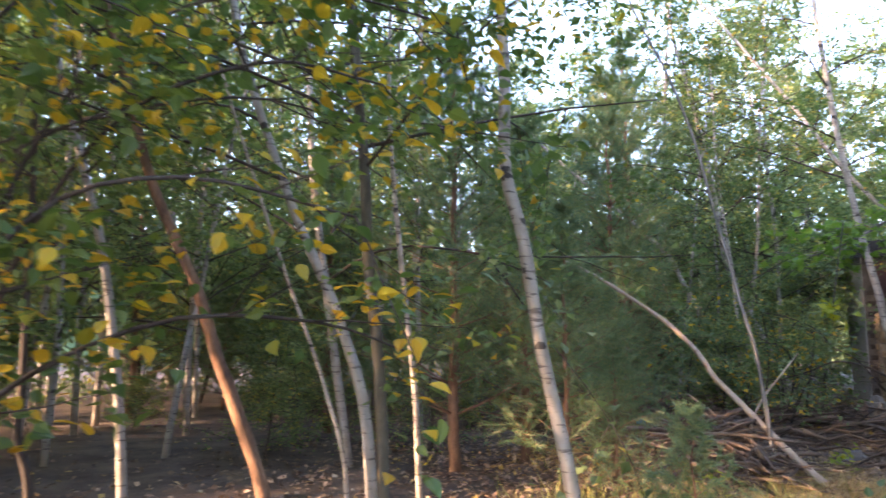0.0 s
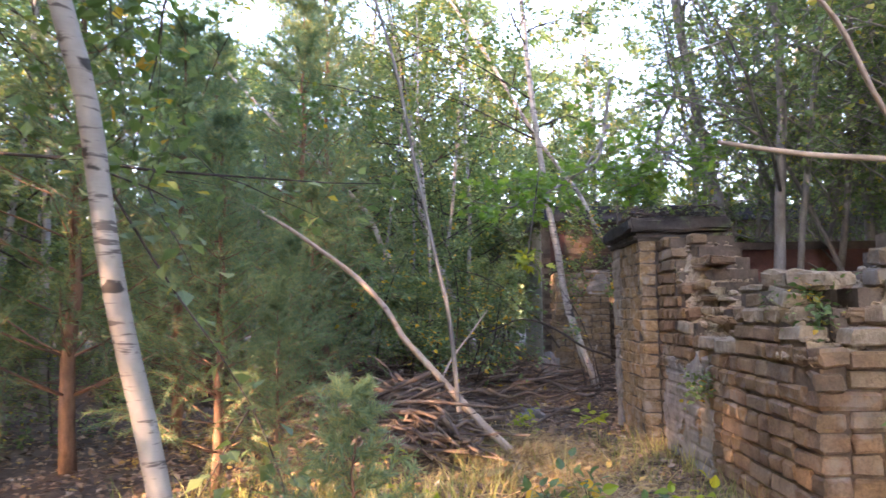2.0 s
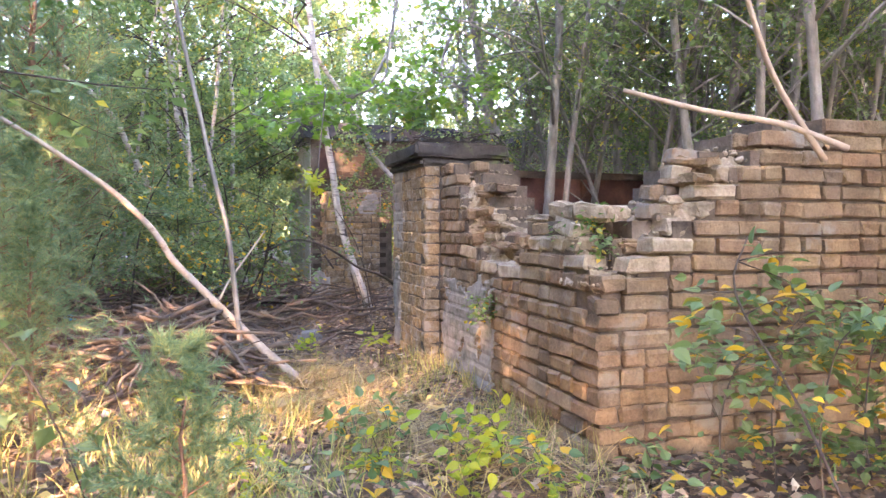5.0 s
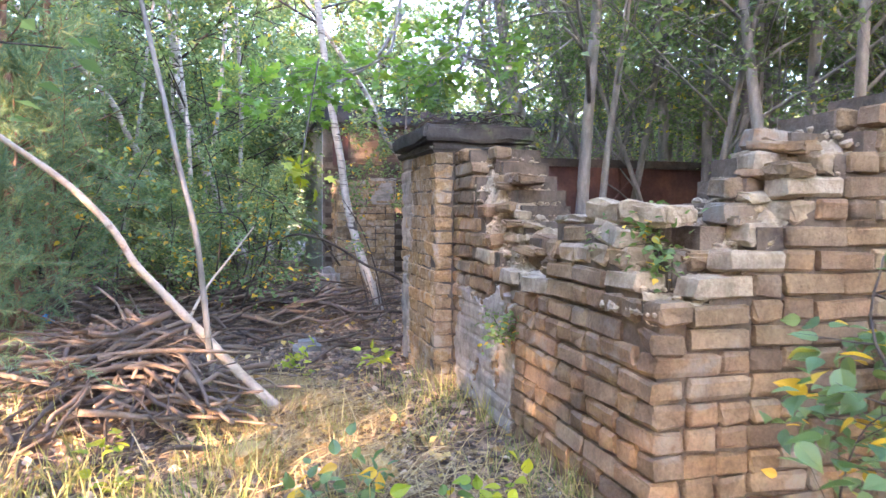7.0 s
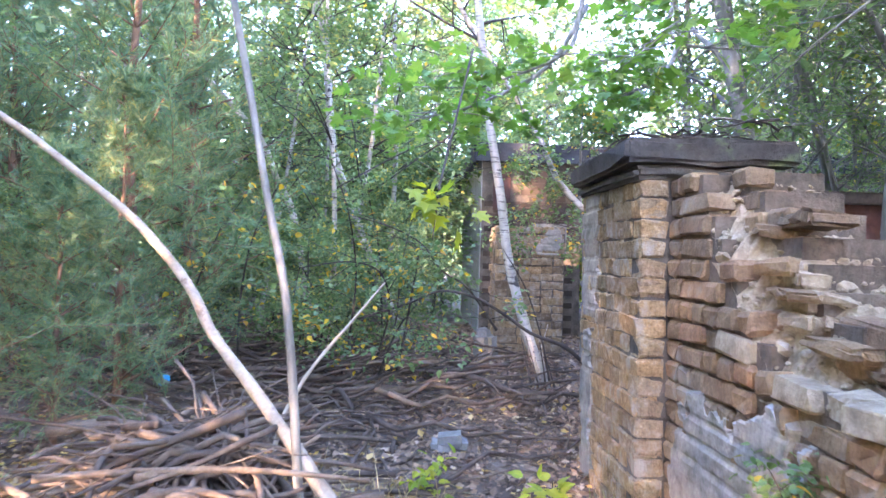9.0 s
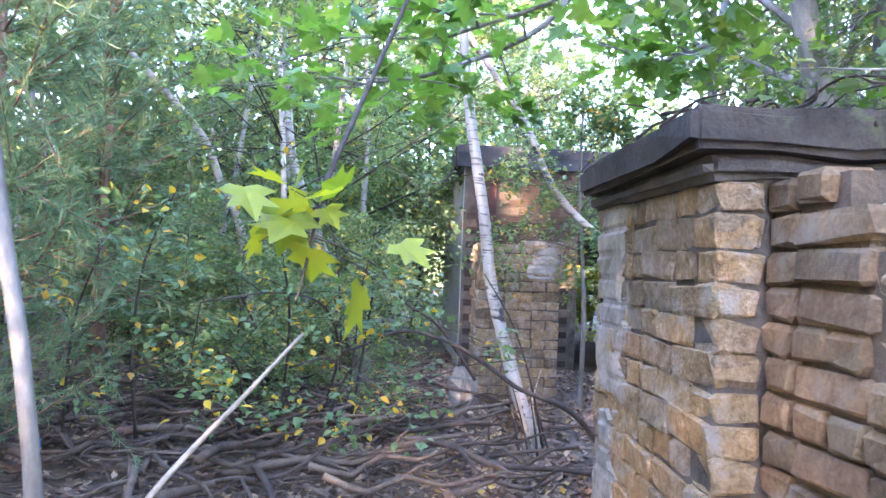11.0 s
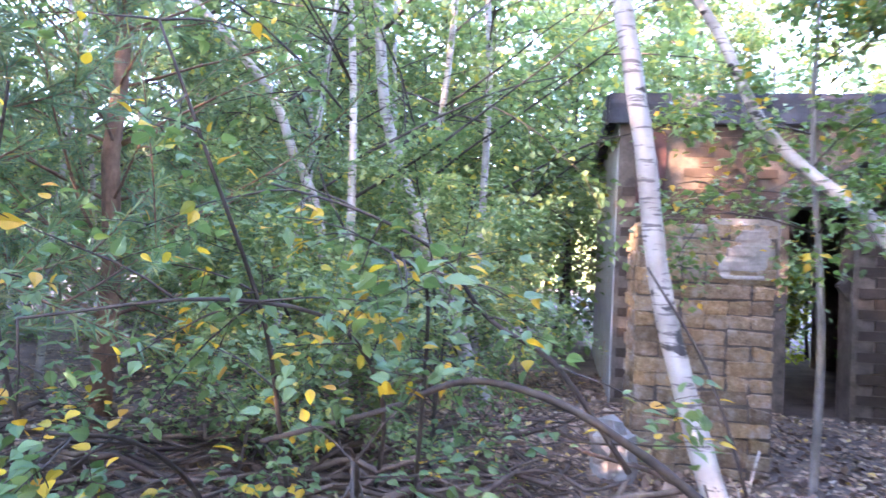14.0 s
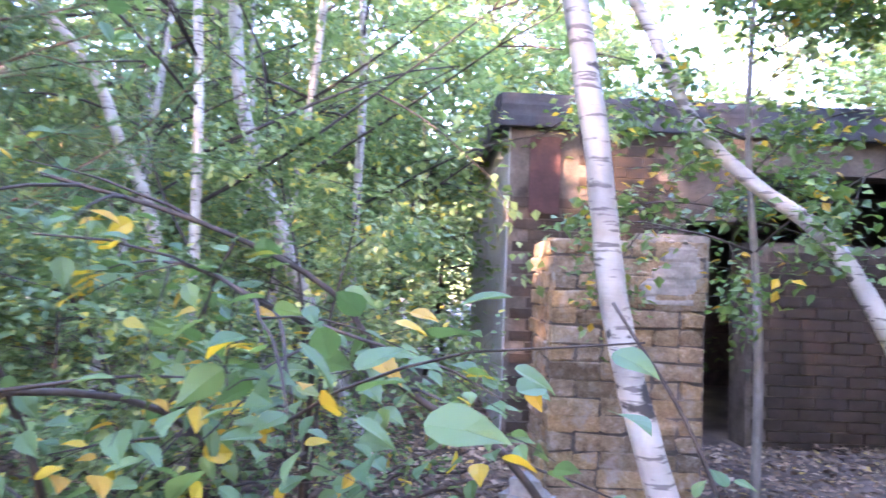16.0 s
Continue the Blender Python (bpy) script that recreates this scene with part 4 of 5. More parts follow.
# ---- woodland, built once for each kind and then copied ----
def woodland():
    rng = random.Random(200)
    kinds = {"birch": [], "pine": [], "locust": [], "bush": [], "tall": []}
    for k in range(3):
        kinds["birch"].append(make_tree("birch_tree", BIRCH_LABEL, 210 + k, tapered_line(210 + k, 6.5 + k * 0.6, 0.12, 0.1), 0.04, 0.01, BIRCH if k else BIRCH_YOUNG, LEAF_FAR, 1.2, 22, 1.7, 0.065, 5))
        kinds["pine"].append(make_pine("pine_sapling", "young green pine with whorled branches", 220 + k, 2.6 + 1.1 * k, 11 + 2 * k, 1.0 + 0.15 * k))
        kinds["locust"].append(make_tree("locust_tree", "slim grey-barked tree with a thin leafy crown", 230 + k, tapered_line(230 + k, 7.0 + 0.5 * k, 0.16, 0.09), 0.042, 0.01, BARK_GREY, LEAF_FAR, 1.9, 18, 1.7, 0.055, 4, rise=0.9, twig_bark=BARK_GREY))
        kinds["bush"].append(make_tree("shrub", "leafy green shrub in the undergrowth", 240 + k, tapered_line(240 + k, 1.9 + 0.4 * k, 0.2, 0.15), 0.02, 0.006, BARK_DARK, LEAF_FAR, 0.15, 22, 1.1, 0.06, 4, category="shrub", rise=0.4))
        kinds["tall"].append(make_tree("woodland_tree", "tall dense woodland tree", 250 + k, tapered_line(250 + k, 10.0 + k, 0.05, 0.05), 0.11, 0.02, BARK_GREY, LEAF_FAR, 2.2, 34, 2.5, 0.11, 5))

    def place(kind, x, y, scale=1.0, which=None):
        src = rng.choice(kinds[kind]) if which is None else kinds[kind][which]
        m = pose(x, y, ground_z(x, y), 0, 0, rng.uniform(0, 360))
        src.scale = (scale, scale, scale * rng.uniform(0.9, 1.12))
        if kind == "bush" and math.hypot(x - 0.5, y + 0.5) < 2.6:  # open ground where the walk begins
            return
        copy_thing(src, m)

    def free(x, y, gap, kind, reach):
        a, b = plan(x, y)
        if -0.6 < b < 6.3 and 8.6 < a < 13.2 or (-0.5 < b < 0.9 and -0.4 < a < 8.0):
            return False
        off = y - 5.2 - 0.4545 * (x - 2.9)
        if x < -2.0 and -1.95 - 0.75 * reach < off < 1.4 + reach:  # a lane kept clear of the added trees to let the low sun through
            return False
        d = min(math.hypot(x - e[0], y - e[1]) for t, e, q, r in PATH)
        return d > gap

    spots = []
    TALL = {"birch": 7.2, "pine": 4.0, "locust": 7.5, "bush": 2.6, "tall": 11.5}
    REACH = {"birch": 1.1, "pine": 0.8, "locust": 1.0, "bush": 0.9, "tall": 1.7}

    def scatter(count, kind, area, gap, apart, scale=(0.85, 1.2)):
        tries = made = 0
        while made < count and tries < count * 30:
            tries += 1
            x, y = area()
            size = rng.uniform(*scale)
            if y > 4.5 and 0.05 < x / y < 0.32:  # younger growth in front of the start, with open sky above
                size = min(size, (0.42 * y + 1.1) / TALL[kind])
            if y > 6 and -0.5 < (x - 3) / (y - 3) < 0.42:
                size = min(size, (0.7 * math.hypot(x - 3, y - 3) + 1.2) / TALL[kind])
            if free(x, y, gap, kind, REACH[kind] * size) and all(math.hypot(x - p, y - q) > apart for p, q in spots):
                spots.append((x, y))
                place(kind, x, y, size)
                made += 1

    left = lambda: (rng.uniform(-6.5, 1.6), rng.uniform(6.0, 12))
    north = lambda: (rng.uniform(-3, 5.2), rng.uniform(9.0, 17))
    inside = lambda: tuple(ruin(rng.uniform(0.2, 6.5), rng.uniform(1.2, 6.5)))[:2]
    ring = lambda: (lambda r, t: (4 + r * math.cos(t), 7 + r * math.sin(t)))(rng.uniform(11, 21), rng.uniform(-1.4, 3.4))
    # unseen trees added on the sun's side to cast shade
    west_shade = lambda: (rng.uniform(-12, -3.2), rng.uniform(-7, -1))
    east = lambda: tuple(ruin(rng.uniform(-4, 9), rng.uniform(5, 12)))[:2]
    for x, y, s in ((1.93, 7.4, 0.62), (2.3, 8.0, 0.8), (2.45, 9.0, 1.2), (0.9, 6.6, 0.75), (1.0, 5.2, 0.62), (0.2, 6.2, 0.9), (3.2, 10.6, 1.2), (1.6, 10.2, 1.15), (1.2, 4.6, 0.3)):
        spots.append((x, y))
        place("pine", x, y, s)
    place("pine", 0.95, 2.65, 0.3, 0)
    scatter(12, "birch", left, 2.2, 0.85)
    scatter(7, "pine", left, 3.0, 0.8)
    scatter(14, "bush", left, 2.8, 0.6, (0.35, 0.65))
    scatter(9, "birch", north, 3.0, 0.9)
    scatter(4, "pine", north, 3.4, 0.9)
    scatter(7, "bush", north, 3.4, 0.7, (0.6, 0.9))
    for x, y, s in ((5.0, 9.3, 0.6), (4.6, 9.7, 0.8), (5.3, 10.2, 0.75), (4.0, 9.4, 0.6)):
        spots.append((x, y))
        place("bush", x, y, s)
    scatter(80, "locust", inside, 1.6, 0.28, (0.55, 1.0))
    scatter(8, "bush", inside, 2.0, 0.6, (0.5, 0.8))
    scatter(22, "locust", east, 2.0, 0.8)
    scatter(12, "bush", east, 2.5, 0.8, (1.0, 1.5))
    behind = lambda: tuple(ruin(rng.uniform(-3, 9), rng.uniform(6.8, 13)))[:2]
    scatter(3, "tall", behind, 5.0, 0.9, (0.55, 0.85))
    # birches and bushes added out of view to keep sun off the wall
    sun_screen = lambda: (rng.uniform(-8, -3.4), rng.uniform(-3.5, 0.9))
    scatter(18, "birch", sun_screen, 1.9, 0.7)
    scatter(16, "bush", sun_screen, 2.6, 0.5, (0.9, 1.5))
    # bushes added beside the lane to shade the ground on the left
    shade_bank = lambda: (lambda x: (x, 5.2 + 0.4545 * (x - 2.9) + rng.uniform(3.0, 5.4)))(rng.uniform(-9, -4))
    scatter(12, "bush", shade_bank, 3.5, 0.6, (1.2, 1.6))
    # unseen trees added to cut the skylight on the south wall
    south_shade = lambda: tuple(ruin(rng.uniform(-6, -2.2), rng.uniform(-0.5, 6)))[:2]
    scatter(9, "birch", south_shade, 2.0, 0.8)
    scatter(9, "bush", south_shade, 2.2, 0.6, (0.9, 1.4))
    scatter(6, "birch", west_shade, 2.2, 1.3)
    scatter(4, "pine", west_shade, 2.2, 1.3)
    # unseen tall trees added to block the low sun above the lane's foot
    for x, off, s in ((-4.6, -1.5, 1.0), (-5.0, -0.4, 1.05), (-5.4, 0.7, 1.08), (-5.0, 1.8, 1.0), (-6.6, 0.2, 1.2), (-7.2, -1.3, 1.2), (-7.0, 1.5, 1.2), (-3.4, -1.4, 0.82), (-3.6, -0.6, 0.82), (-4.1, -1.0, 0.9), (-3.0, -1.0, 0.76)):
        y = 5.2 + 0.4545 * (x - 2.9) + off
        spots.append((x, y))
        place("tall", x, y, s)
    far_bush = lambda: (lambda r, t: (4 + r * math.cos(t), 7 + r * math.sin(t)))(rng.uniform(8.0, 13), rng.uniform(-1.2, 3.5))
    scatter(44, "bush", far_bush, 5.5, 0.7, (1.4, 2.2))
    gap = lambda: (rng.uniform(2.5, 9.5), rng.uniform(15, 22))
    nook = lambda: (rng.uniform(3.6, 6.4), rng.uniform(11.4, 14.5))
    scatter(9, "tall", gap, 5.0, 1.2, (0.6, 0.9))
    beyond = lambda: tuple(ruin(rng.uniform(13.8, 19), rng.uniform(-2, 5)))[:2]
    scatter(7, "tall", beyond, 5.0, 0.9, (0.5, 0.72))
    scatter(5, "birch", nook, 4.0, 0.7)
    scatter(5, "bush", nook, 4.0, 0.6, (0.8, 1.2))
    scatter(60, "tall", ring, 5.0, 1.3, (0.75, 1.15))
    for group in kinds.values():
        for src in group:
            for o in (*src.children_recursive, src):
                bpy.data.objects.remove(o)


woodland()


def far_woods():
    """The closed edge of the wood, sixty metres off."""
    heap = Heap()
    n = 90
    v = []
    for k in range(n + 1):
        t = math.radians(-85 + 285 * k / n)
        r = 60 + 5 * noise.noise((k * 0.4, 2.0, 0.0))
        x, y = 4 + r * math.cos(t), 7 + r * math.sin(t)
        h = 10 + 3 * noise.noise((k * 0.7, 0.0, 4.0)) + 1.5 * noise.noise((k * 2.1, 1.0, 4.0))
        v += [(x, y, -1.0), (x, y, h)]
    heap.add(v, [(2 * k, 2 * k + 2, 2 * k + 3, 2 * k + 1) for k in range(n)])
    woods = surface("distant_woods", [(0.3, (0.06, 0.10, 0.05)), (0.5, (0.13, 0.19, 0.085)), (0.7, (0.24, 0.28, 0.11))], 0.7, 3.0, 0.95, 0.3, 1.0)
    tagged(part("backdrop", heap, woods), "distant green edge of the wood", "woodland", kind="structure")


far_woods()


# ---- stick pile, stones and litter ----
def stick_pile():
    rng = random.Random(300)
    root = tagged(new("stick_pile"), "heap of weathered grey sticks and roots", "brushwood")
    root.location = (2.3, 5.9, ground_z(2.3, 5.9))
    bpy.context.view_layer.update()
    meshes = []
    for k in range(16):
        heap = Heap()
        ln = rng.uniform(0.4, 1.25)
        pts = [Vector((ln * (j / 5 - 0.5), rng.uniform(-0.035, 0.035), rng.uniform(-0.03, 0.03))) for j in range(6)]
        r = rng.choice((0.004, 0.006, 0.008, 0.010, 0.013, 0.018))
        tube(heap, curve_points(pts, 2), r, r * 0.5, 6, 0.3)
        me = heap.mesh("stick")
        me.materials.append(STICK)
        meshes.append(me)
    apex = Vector((2.45, 5.95, 0.0))
    for k in range(270):
        t = rng.gauss(math.radians(238), math.radians(52))
        r = abs(rng.gauss(0.35, 0.28))
        x, y = apex.x + r * math.cos(t) * 0.9, apex.y + r * math.sin(t) * 1.25
        z = ground_z(x, y) + 0.02 + max(0.0, 0.40 - 0.34 * r) * rng.random()
        m = Matrix.Translation((x, y, z)) @ Euler((0, math.radians(11 - 10 * r + rng.gauss(0, 7)), t + rng.gauss(0, 0.75))).to_matrix().to_4x4() @ pose(0, 0, 0, rng.uniform(0, 360))
        part("stick", rng.choice(meshes), STICK, root, "", m)
    for k in range(90):
        x, y = ruin(rng.uniform(2.6, 7.0), rng.uniform(-3.4, -1.0))[:2]
        m = pose(x, y, ground_z(x, y) + 0.02 + 0.03 * rng.random(), rng.uniform(0, 360), rng.gauss(0, 4), rng.uniform(0, 360))
        ob = part("fallen_stick", rng.choice(meshes), STICK, None, "", m)
        tagged(ob, "grey fallen stick lying in the leaf litter", "stick", "fallen sticks")
    field = tagged(new("brushwood"), "dark fallen branches strewn thickly over the forest floor", "brushwood")
    field.location = (4.2, 8.6, ground_z(4.2, 8.6))
    bpy.context.view_layer.update()
    longer = []
    for k in range(12):
        heap = Heap()
        ln = rng.uniform(0.8, 2.0)
        pts = [Vector((ln * (j / 6 - 0.5), rng.uniform(-0.06, 0.06), rng.uniform(-0.03, 0.05))) for j in range(7)]
        r = rng.choice((0.008, 0.011, 0.014, 0.02, 0.03))
        tube(heap, curve_points(pts, 2), r, r * 0.45, 6, 0.3)
        for j in (2, 4):
            tip = pts[j] + Vector((rng.uniform(0.1, 0.3), rng.uniform(-0.25, 0.25), rng.uniform(0.0, 0.12)))
            tube(heap, [pts[j], (pts[j] + tip) / 2 + Vector((0, 0, 0.02)), tip], r * 0.5, r * 0.2, 5, 0.2)
        me = heap.mesh("fallen_branch")
        me.materials.append(STICK)
        longer.append(me)
    for k in range(150):
        x, y = rng.gauss(4.1, 0.85), rng.gauss(8.9, 1.1)
        if abs(plan(x, y)[1] + 0.25) < 0.5 and plan(x, y)[0] > 6.8:
            continue
        m = pose(x, y, ground_z(x, y) + 0.03 + 0.13 * rng.random(), rng.uniform(0, 40), rng.gauss(0, 5), -28 + rng.gauss(0, 34))
        part("fallen_branch", rng.choice(longer), STICK, field, "", m)
    return root


stick_pile()


def stone(x, y, size, seed, material, label, name="stone"):
    m = pose(x, y, ground_z(x, y) + size[2] * 0.3, 0, 0, seed * 37)
    tagged(block(name, size, m, material, None, "", min(size) * 0.28, min(size) * 0.1, seed, 2), label, "stone")


stone(2.42, 4.56, (0.3, 0.18, 0.12), 1, STONE, "stone lump beside the path, tinted ochre as if sunlit")
stone(2.80, 4.16, (0.28, 0.18, 0.10), 2, STONE, "stone lump beside the path, tinted ochre as if sunlit")
stone(6.0, 9.09, (0.24, 0.24, 0.42), 3, PALE_STONE, "pale round-topped stone post by the far pillar", "stone_post")
stone(4.05, 6.6, (0.22, 0.18, 0.14), 4, PALE_STONE, "grey stone at the pillar's foot")
heap_blue = Heap()
chunk_heap(random.Random(7), heap_blue, Vector((2.73, 8.9, ground_z(2.73, 8.9) + 0.06)), 0.09)
tagged(part("plastic_scrap", heap_blue.mesh("plastic_scrap", False), BLUE_FILM), "crumpled blue plastic scrap on the ground", "litter")


def litter():
    g = np.random.default_rng(310)
    n = 90000
    a = g.uniform(-6, 10.5, n)
    b = -np.abs(g.normal(0, 3.0, n)) + 0.3
    m = 26000
    a[:m] = np.where(g.random(m) < 0.45, g.uniform(-4, -0.05, m), g.uniform(3.5, 9.0, m))
    b[:m] = g.uniform(-0.3, 3.5, m)
    pos = np.array([(*ruin(p, q)[:2], 0.0) for p, q in zip(a, b)])
    pos[:, 2] = [ground_z(x, y) + 0.004 for x, y, z in pos]
    pos[:, 2] += g.uniform(0, 0.03, n)
    me = leaves("leaf_litter", DIAMOND, pos, g.normal(0, 1, (n, 3)) * (1, 1, 0.25), g.normal(0, 0.35, (n, 3)) + (0, 0, 1), g.uniform(0.025, 0.075, n))
    tagged(part("leaf_litter", me, LITTER), "brown dry leaves covering the forest floor", "leaf litter", kind="stuff")
    heap = Heap()
    rng = random.Random(311)
    for k in range(1600):
        x, y = ruin(rng.uniform(-3, 9), rng.uniform(-4, 0.0))[:2]
        t, ln = rng.uniform(0, 6.283), rng.uniform(0.1, 0.45)
        p = Vector((x, y, ground_z(x, y) + rng.uniform(0.005, 0.04)))
        d = Vector((math.cos(t), math.sin(t), rng.gauss(0, 0.08))) * ln
        tube(heap, [p, p + d * 0.5 + unit(rng) * 0.02, p + d], rng.uniform(0.003, 0.007), 0.002, 3)
    tagged(part("twig_litter", heap, STICK), "thin dry twigs strewn on the ground", "twigs", kind="stuff")


litter()


def grass(count, area, height, seed, label):
    g = np.random.default_rng(seed)
    rng = random.Random(seed)
    pos, along = [], []
    for k in range(count // 14):
        x, y = area(rng)
        for j in range(14):
            px, py = x + rng.gauss(0, 0.035), y + rng.gauss(0, 0.035)
            pos.append((px, py, ground_z(px, py) - 0.01))
            along.append((rng.gauss(0, 0.38), rng.gauss(0, 0.38), 1.0))
    n = len(pos)
    me = leaves("grass", ([(-0.012, 0, 0), (0.012, 0, 0), (0.009, 0.55, 0.04), (-0.009, 0.55, 0.04), (0.0, 1.0, 0.18)], [(0, 1, 2, 3), (3, 2, 4)]), pos, along, g.normal(0, 1, (n, 3)) * (1, 1, 0.2), g.uniform(0.4, 1.2, n) * height)
    tagged(part("grass", me, GRASS), label, "grass", kind="stuff")


grass(1000, lambda r: tuple(ruin(r.uniform(-0.5, 2.6), -abs(r.gauss(0, 0.28)) - 0.03))[:2], 0.2, 320, "tufts of dry grass along the wall's foot")
grass(2300, lambda r: (r.gauss(1.7, 0.6), r.gauss(4.2, 0.7)), 0.24, 321, "yellow-green grass beside the path")
grass(500, lambda r: (r.gauss(3.0, 0.3), r.gauss(5.2, 0.4)), 0.16, 322, "short dry grass on the sunlit path edge")


STRAW = foliage("bleached_straw", [(0.0, (0.2, 0.13, 0.06)), (0.5, (0.38, 0.27, 0.13)), (1.0, (0.55, 0.42, 0.22))], (1, 0.9, 0.6), 0.25, 0.7)


def straw(x, y, rx, ry, count, seed, label):
    """Bent dry grass lying in a mat."""
    g = np.random.default_rng(seed)
    pos = np.column_stack((g.normal(x, rx, count), g.normal(y, ry, count), np.zeros(count)))
    pos[:, 2] = [ground_z(p, q) + 0.005 for p, q, z in pos]
    pos[:, 2] += g.uniform(0, 0.04, count)
    along = g.normal(0, 1, (count, 3)) * (1, 1, 0.15) + (0.3, -0.5, 0.25)
    me = leaves("straw", ([(-0.01, 0, 0), (0.01, 0, 0), (0.008, 0.55, 0.1), (-0.008, 0.55, 0.1), (0.0, 1.0, 0.02)], [(0, 1, 2, 3), (3, 2, 4)]), pos, along, g.normal(0, 0.5, (count, 3)) + (0, 0, 1), g.uniform(0.1, 0.3, count))
    tagged(part("straw", me, STRAW), label, "dry grass", kind="stuff")


straw(3.05, 5.25, 0.2, 0.3, 2600, 341, "mat of bleached straw at the pale branch's foot")
straw(2.6, 4.5, 0.4, 0.4, 1500, 342, "bleached straw scattered over the trodden path")
straw(2.75, 3.6, 0.25, 0.5, 1500, 343, "flattened dry grass along the wall's foot")


# Dry leaf colours pushed to orange, with warm sunlight painted in.
DRY = foliage("sun_tinted_dry_leaves", [(0.0, (0.14, 0.08, 0.035)), (0.4, (0.32, 0.19, 0.07)), (0.8, (0.5, 0.33, 0.12)), (1.0, (0.62, 0.45, 0.12))], (1, 0.9, 0.6), 0.2, 0.75)


def dry_patch(x, y, rx, ry, count, seed, label):
    g = np.random.default_rng(seed)
    pos = np.column_stack((g.normal(x, rx, count), g.normal(y, ry, count), np.zeros(count)))
    pos[:, 2] = [ground_z(p, q) + 0.012 for p, q, z in pos]
    pos[:, 2] += g.uniform(0, 0.05, count)
    me = leaves("dry_leaves", DIAMOND, pos, g.normal(0, 1, (count, 3)) * (1, 1, 0.3), g.normal(0, 0.4, (count, 3)) + (0, 0, 1), g.uniform(0.025, 0.07, count))
    tagged(part("dry_leaves", me, DRY), label, "leaf litter", kind="stuff")


# The first patch paints a pool of low sun on the path.
dry_patch(2.95, 5.0, 0.28, 0.5, 2400, 331, "drift of dry leaves tinted orange for sunlight on the path")
dry_patch(1.6, 6.6, 0.5, 0.6, 1300, 332, "ochre dry leaves under the young pines")
dry_patch(-0.2, 2.0, 0.6, 0.6, 900, 333, "golden fallen leaves under the low branches")


# ---- near twigs with leaves ----
def leafy_branch(name, label, line, r0, r1, seed, leaf, size, each, twigs, twig_len, shape=OVATE, bark=None, levels=1, kids=2, spread=0.03, hang=0.5, droop=0.15, level_out=0.6):
    rng = random.Random(seed)
    root = tagged(new(name), label, "branch")
    root.location = line[0]
    o = Vector(line[0])
    pts = [p - o for p in curve_points(line, 4)]
    wood, spots = Heap(), []
    tube(wood, pts, r0, r1, 5, 0.1)
    for k in range(twigs):
        i = rng.randint(1, len(pts) - 1)
        d = (pts[i] - pts[i - 1]).normalized()
        way = d * 0.6 + unit(rng) * 0.8
        way.z *= level_out
        grow(rng, wood, spots, pts[i], way, twig_len * rng.uniform(0.6, 1.3), r1, levels, kids, droop=droop)
    tagged(part("stem", wood, bark or BARK_DARK, root), kind="stuff")
    part("foliage", leaves("foliage", shape, *leaf_arrays(rng, spots, each, spread, size, hang)), leaf, root)
    return root


# the turning birch bush at the end of the walk
TURNING = "arching birch twigs with green and yellow leaves"
for seed, line in ((401, [(4.2, 8.7, 0.15), (4.1, 8.3, 0.6), (4.0, 8.0, 1.05), (3.82, 7.75, 1.5), (3.66, 7.74, 1.9)]),
                   (402, [(4.6, 8.9, 0.15), (4.5, 8.4, 0.7), (4.25, 8.05, 1.05), (3.85, 7.75, 1.15), (3.4, 7.6, 1.1)]),
                   (403, [(5.2, 7.75, 0.6), (4.95, 7.83, 0.95), (4.72, 7.89, 1.1), (4.55, 7.93, 1.31), (4.29, 8.0, 1.44), (4.0, 8.1, 1.52)]),
                   (404, [(3.9, 8.6, 0.15), (3.8, 8.2, 0.5), (3.65, 7.8, 0.75), (3.5, 7.5, 0.85)]),
                   (405, [(4.7, 8.6, 0.15), (4.6, 8.2, 0.8), (4.5, 7.9, 1.2), (4.3, 7.6, 1.3)]),
                   (406, [(3.3, 8.8, 0.15), (3.2, 8.4, 0.8), (3.2, 8.1, 1.3), (3.3, 7.8, 1.7)]),
                   (407, [(4.35, 8.3, 0.15), (4.3, 7.9, 0.55), (4.2, 7.5, 0.75), (4.15, 7.25, 0.72)]),
                   (408, [(2.9, 9.1, 0.15), (2.9, 8.6, 0.9), (3.0, 8.2, 1.4)])):
    leafy_branch("birch_branch", TURNING, line, 0.012, 0.004, seed, LEAF_TURNING, 0.05, 2, 10, 0.42, hang=0.12)

# bright maple boughs over the wall
MAPLE = "bough of bright green lobed maple leaves"
for seed, line in ((421, [(4.6, 6.0, 3.2), (4.4, 5.9, 2.6), (4.2, 5.8, 2.3), (3.8, 6.0, 2.1)]),
                   (422, [(5.0, 5.6, 3.0), (4.7, 5.5, 2.6), (4.5, 5.3, 2.3), (4.6, 5.0, 2.2)]),
                   (423, [(4.9, 6.4, 2.9), (4.5, 6.3, 2.4), (4.0, 6.3, 2.1), (3.6, 6.2, 1.95)]),
                   (424, [(5.6, 6.2, 2.8), (5.2, 6.0, 2.4), (4.8, 5.9, 2.2), (4.5, 5.8, 2.1)])):
    leafy_branch("maple_branch", MAPLE, line, 0.02, 0.005, seed, LEAF_MAPLE, 0.07, 2, 10, 0.55, LOBED, BARK_GREY, hang=0.15, droop=0.05, level_out=0.25)
leafy_branch("maple_twig", "hanging twig of yellow-green maple leaves", [(3.5, 5.6, 2.15), (3.06, 5.09, 1.5), (3.01, 5.03, 1.42), (2.98, 4.99, 1.34), (2.95, 4.96, 1.25)], 0.006, 0.002, 430, LEAF_YELLOW, 0.078, 1, 3, 0.1, LOBED, levels=0, hang=0.6)

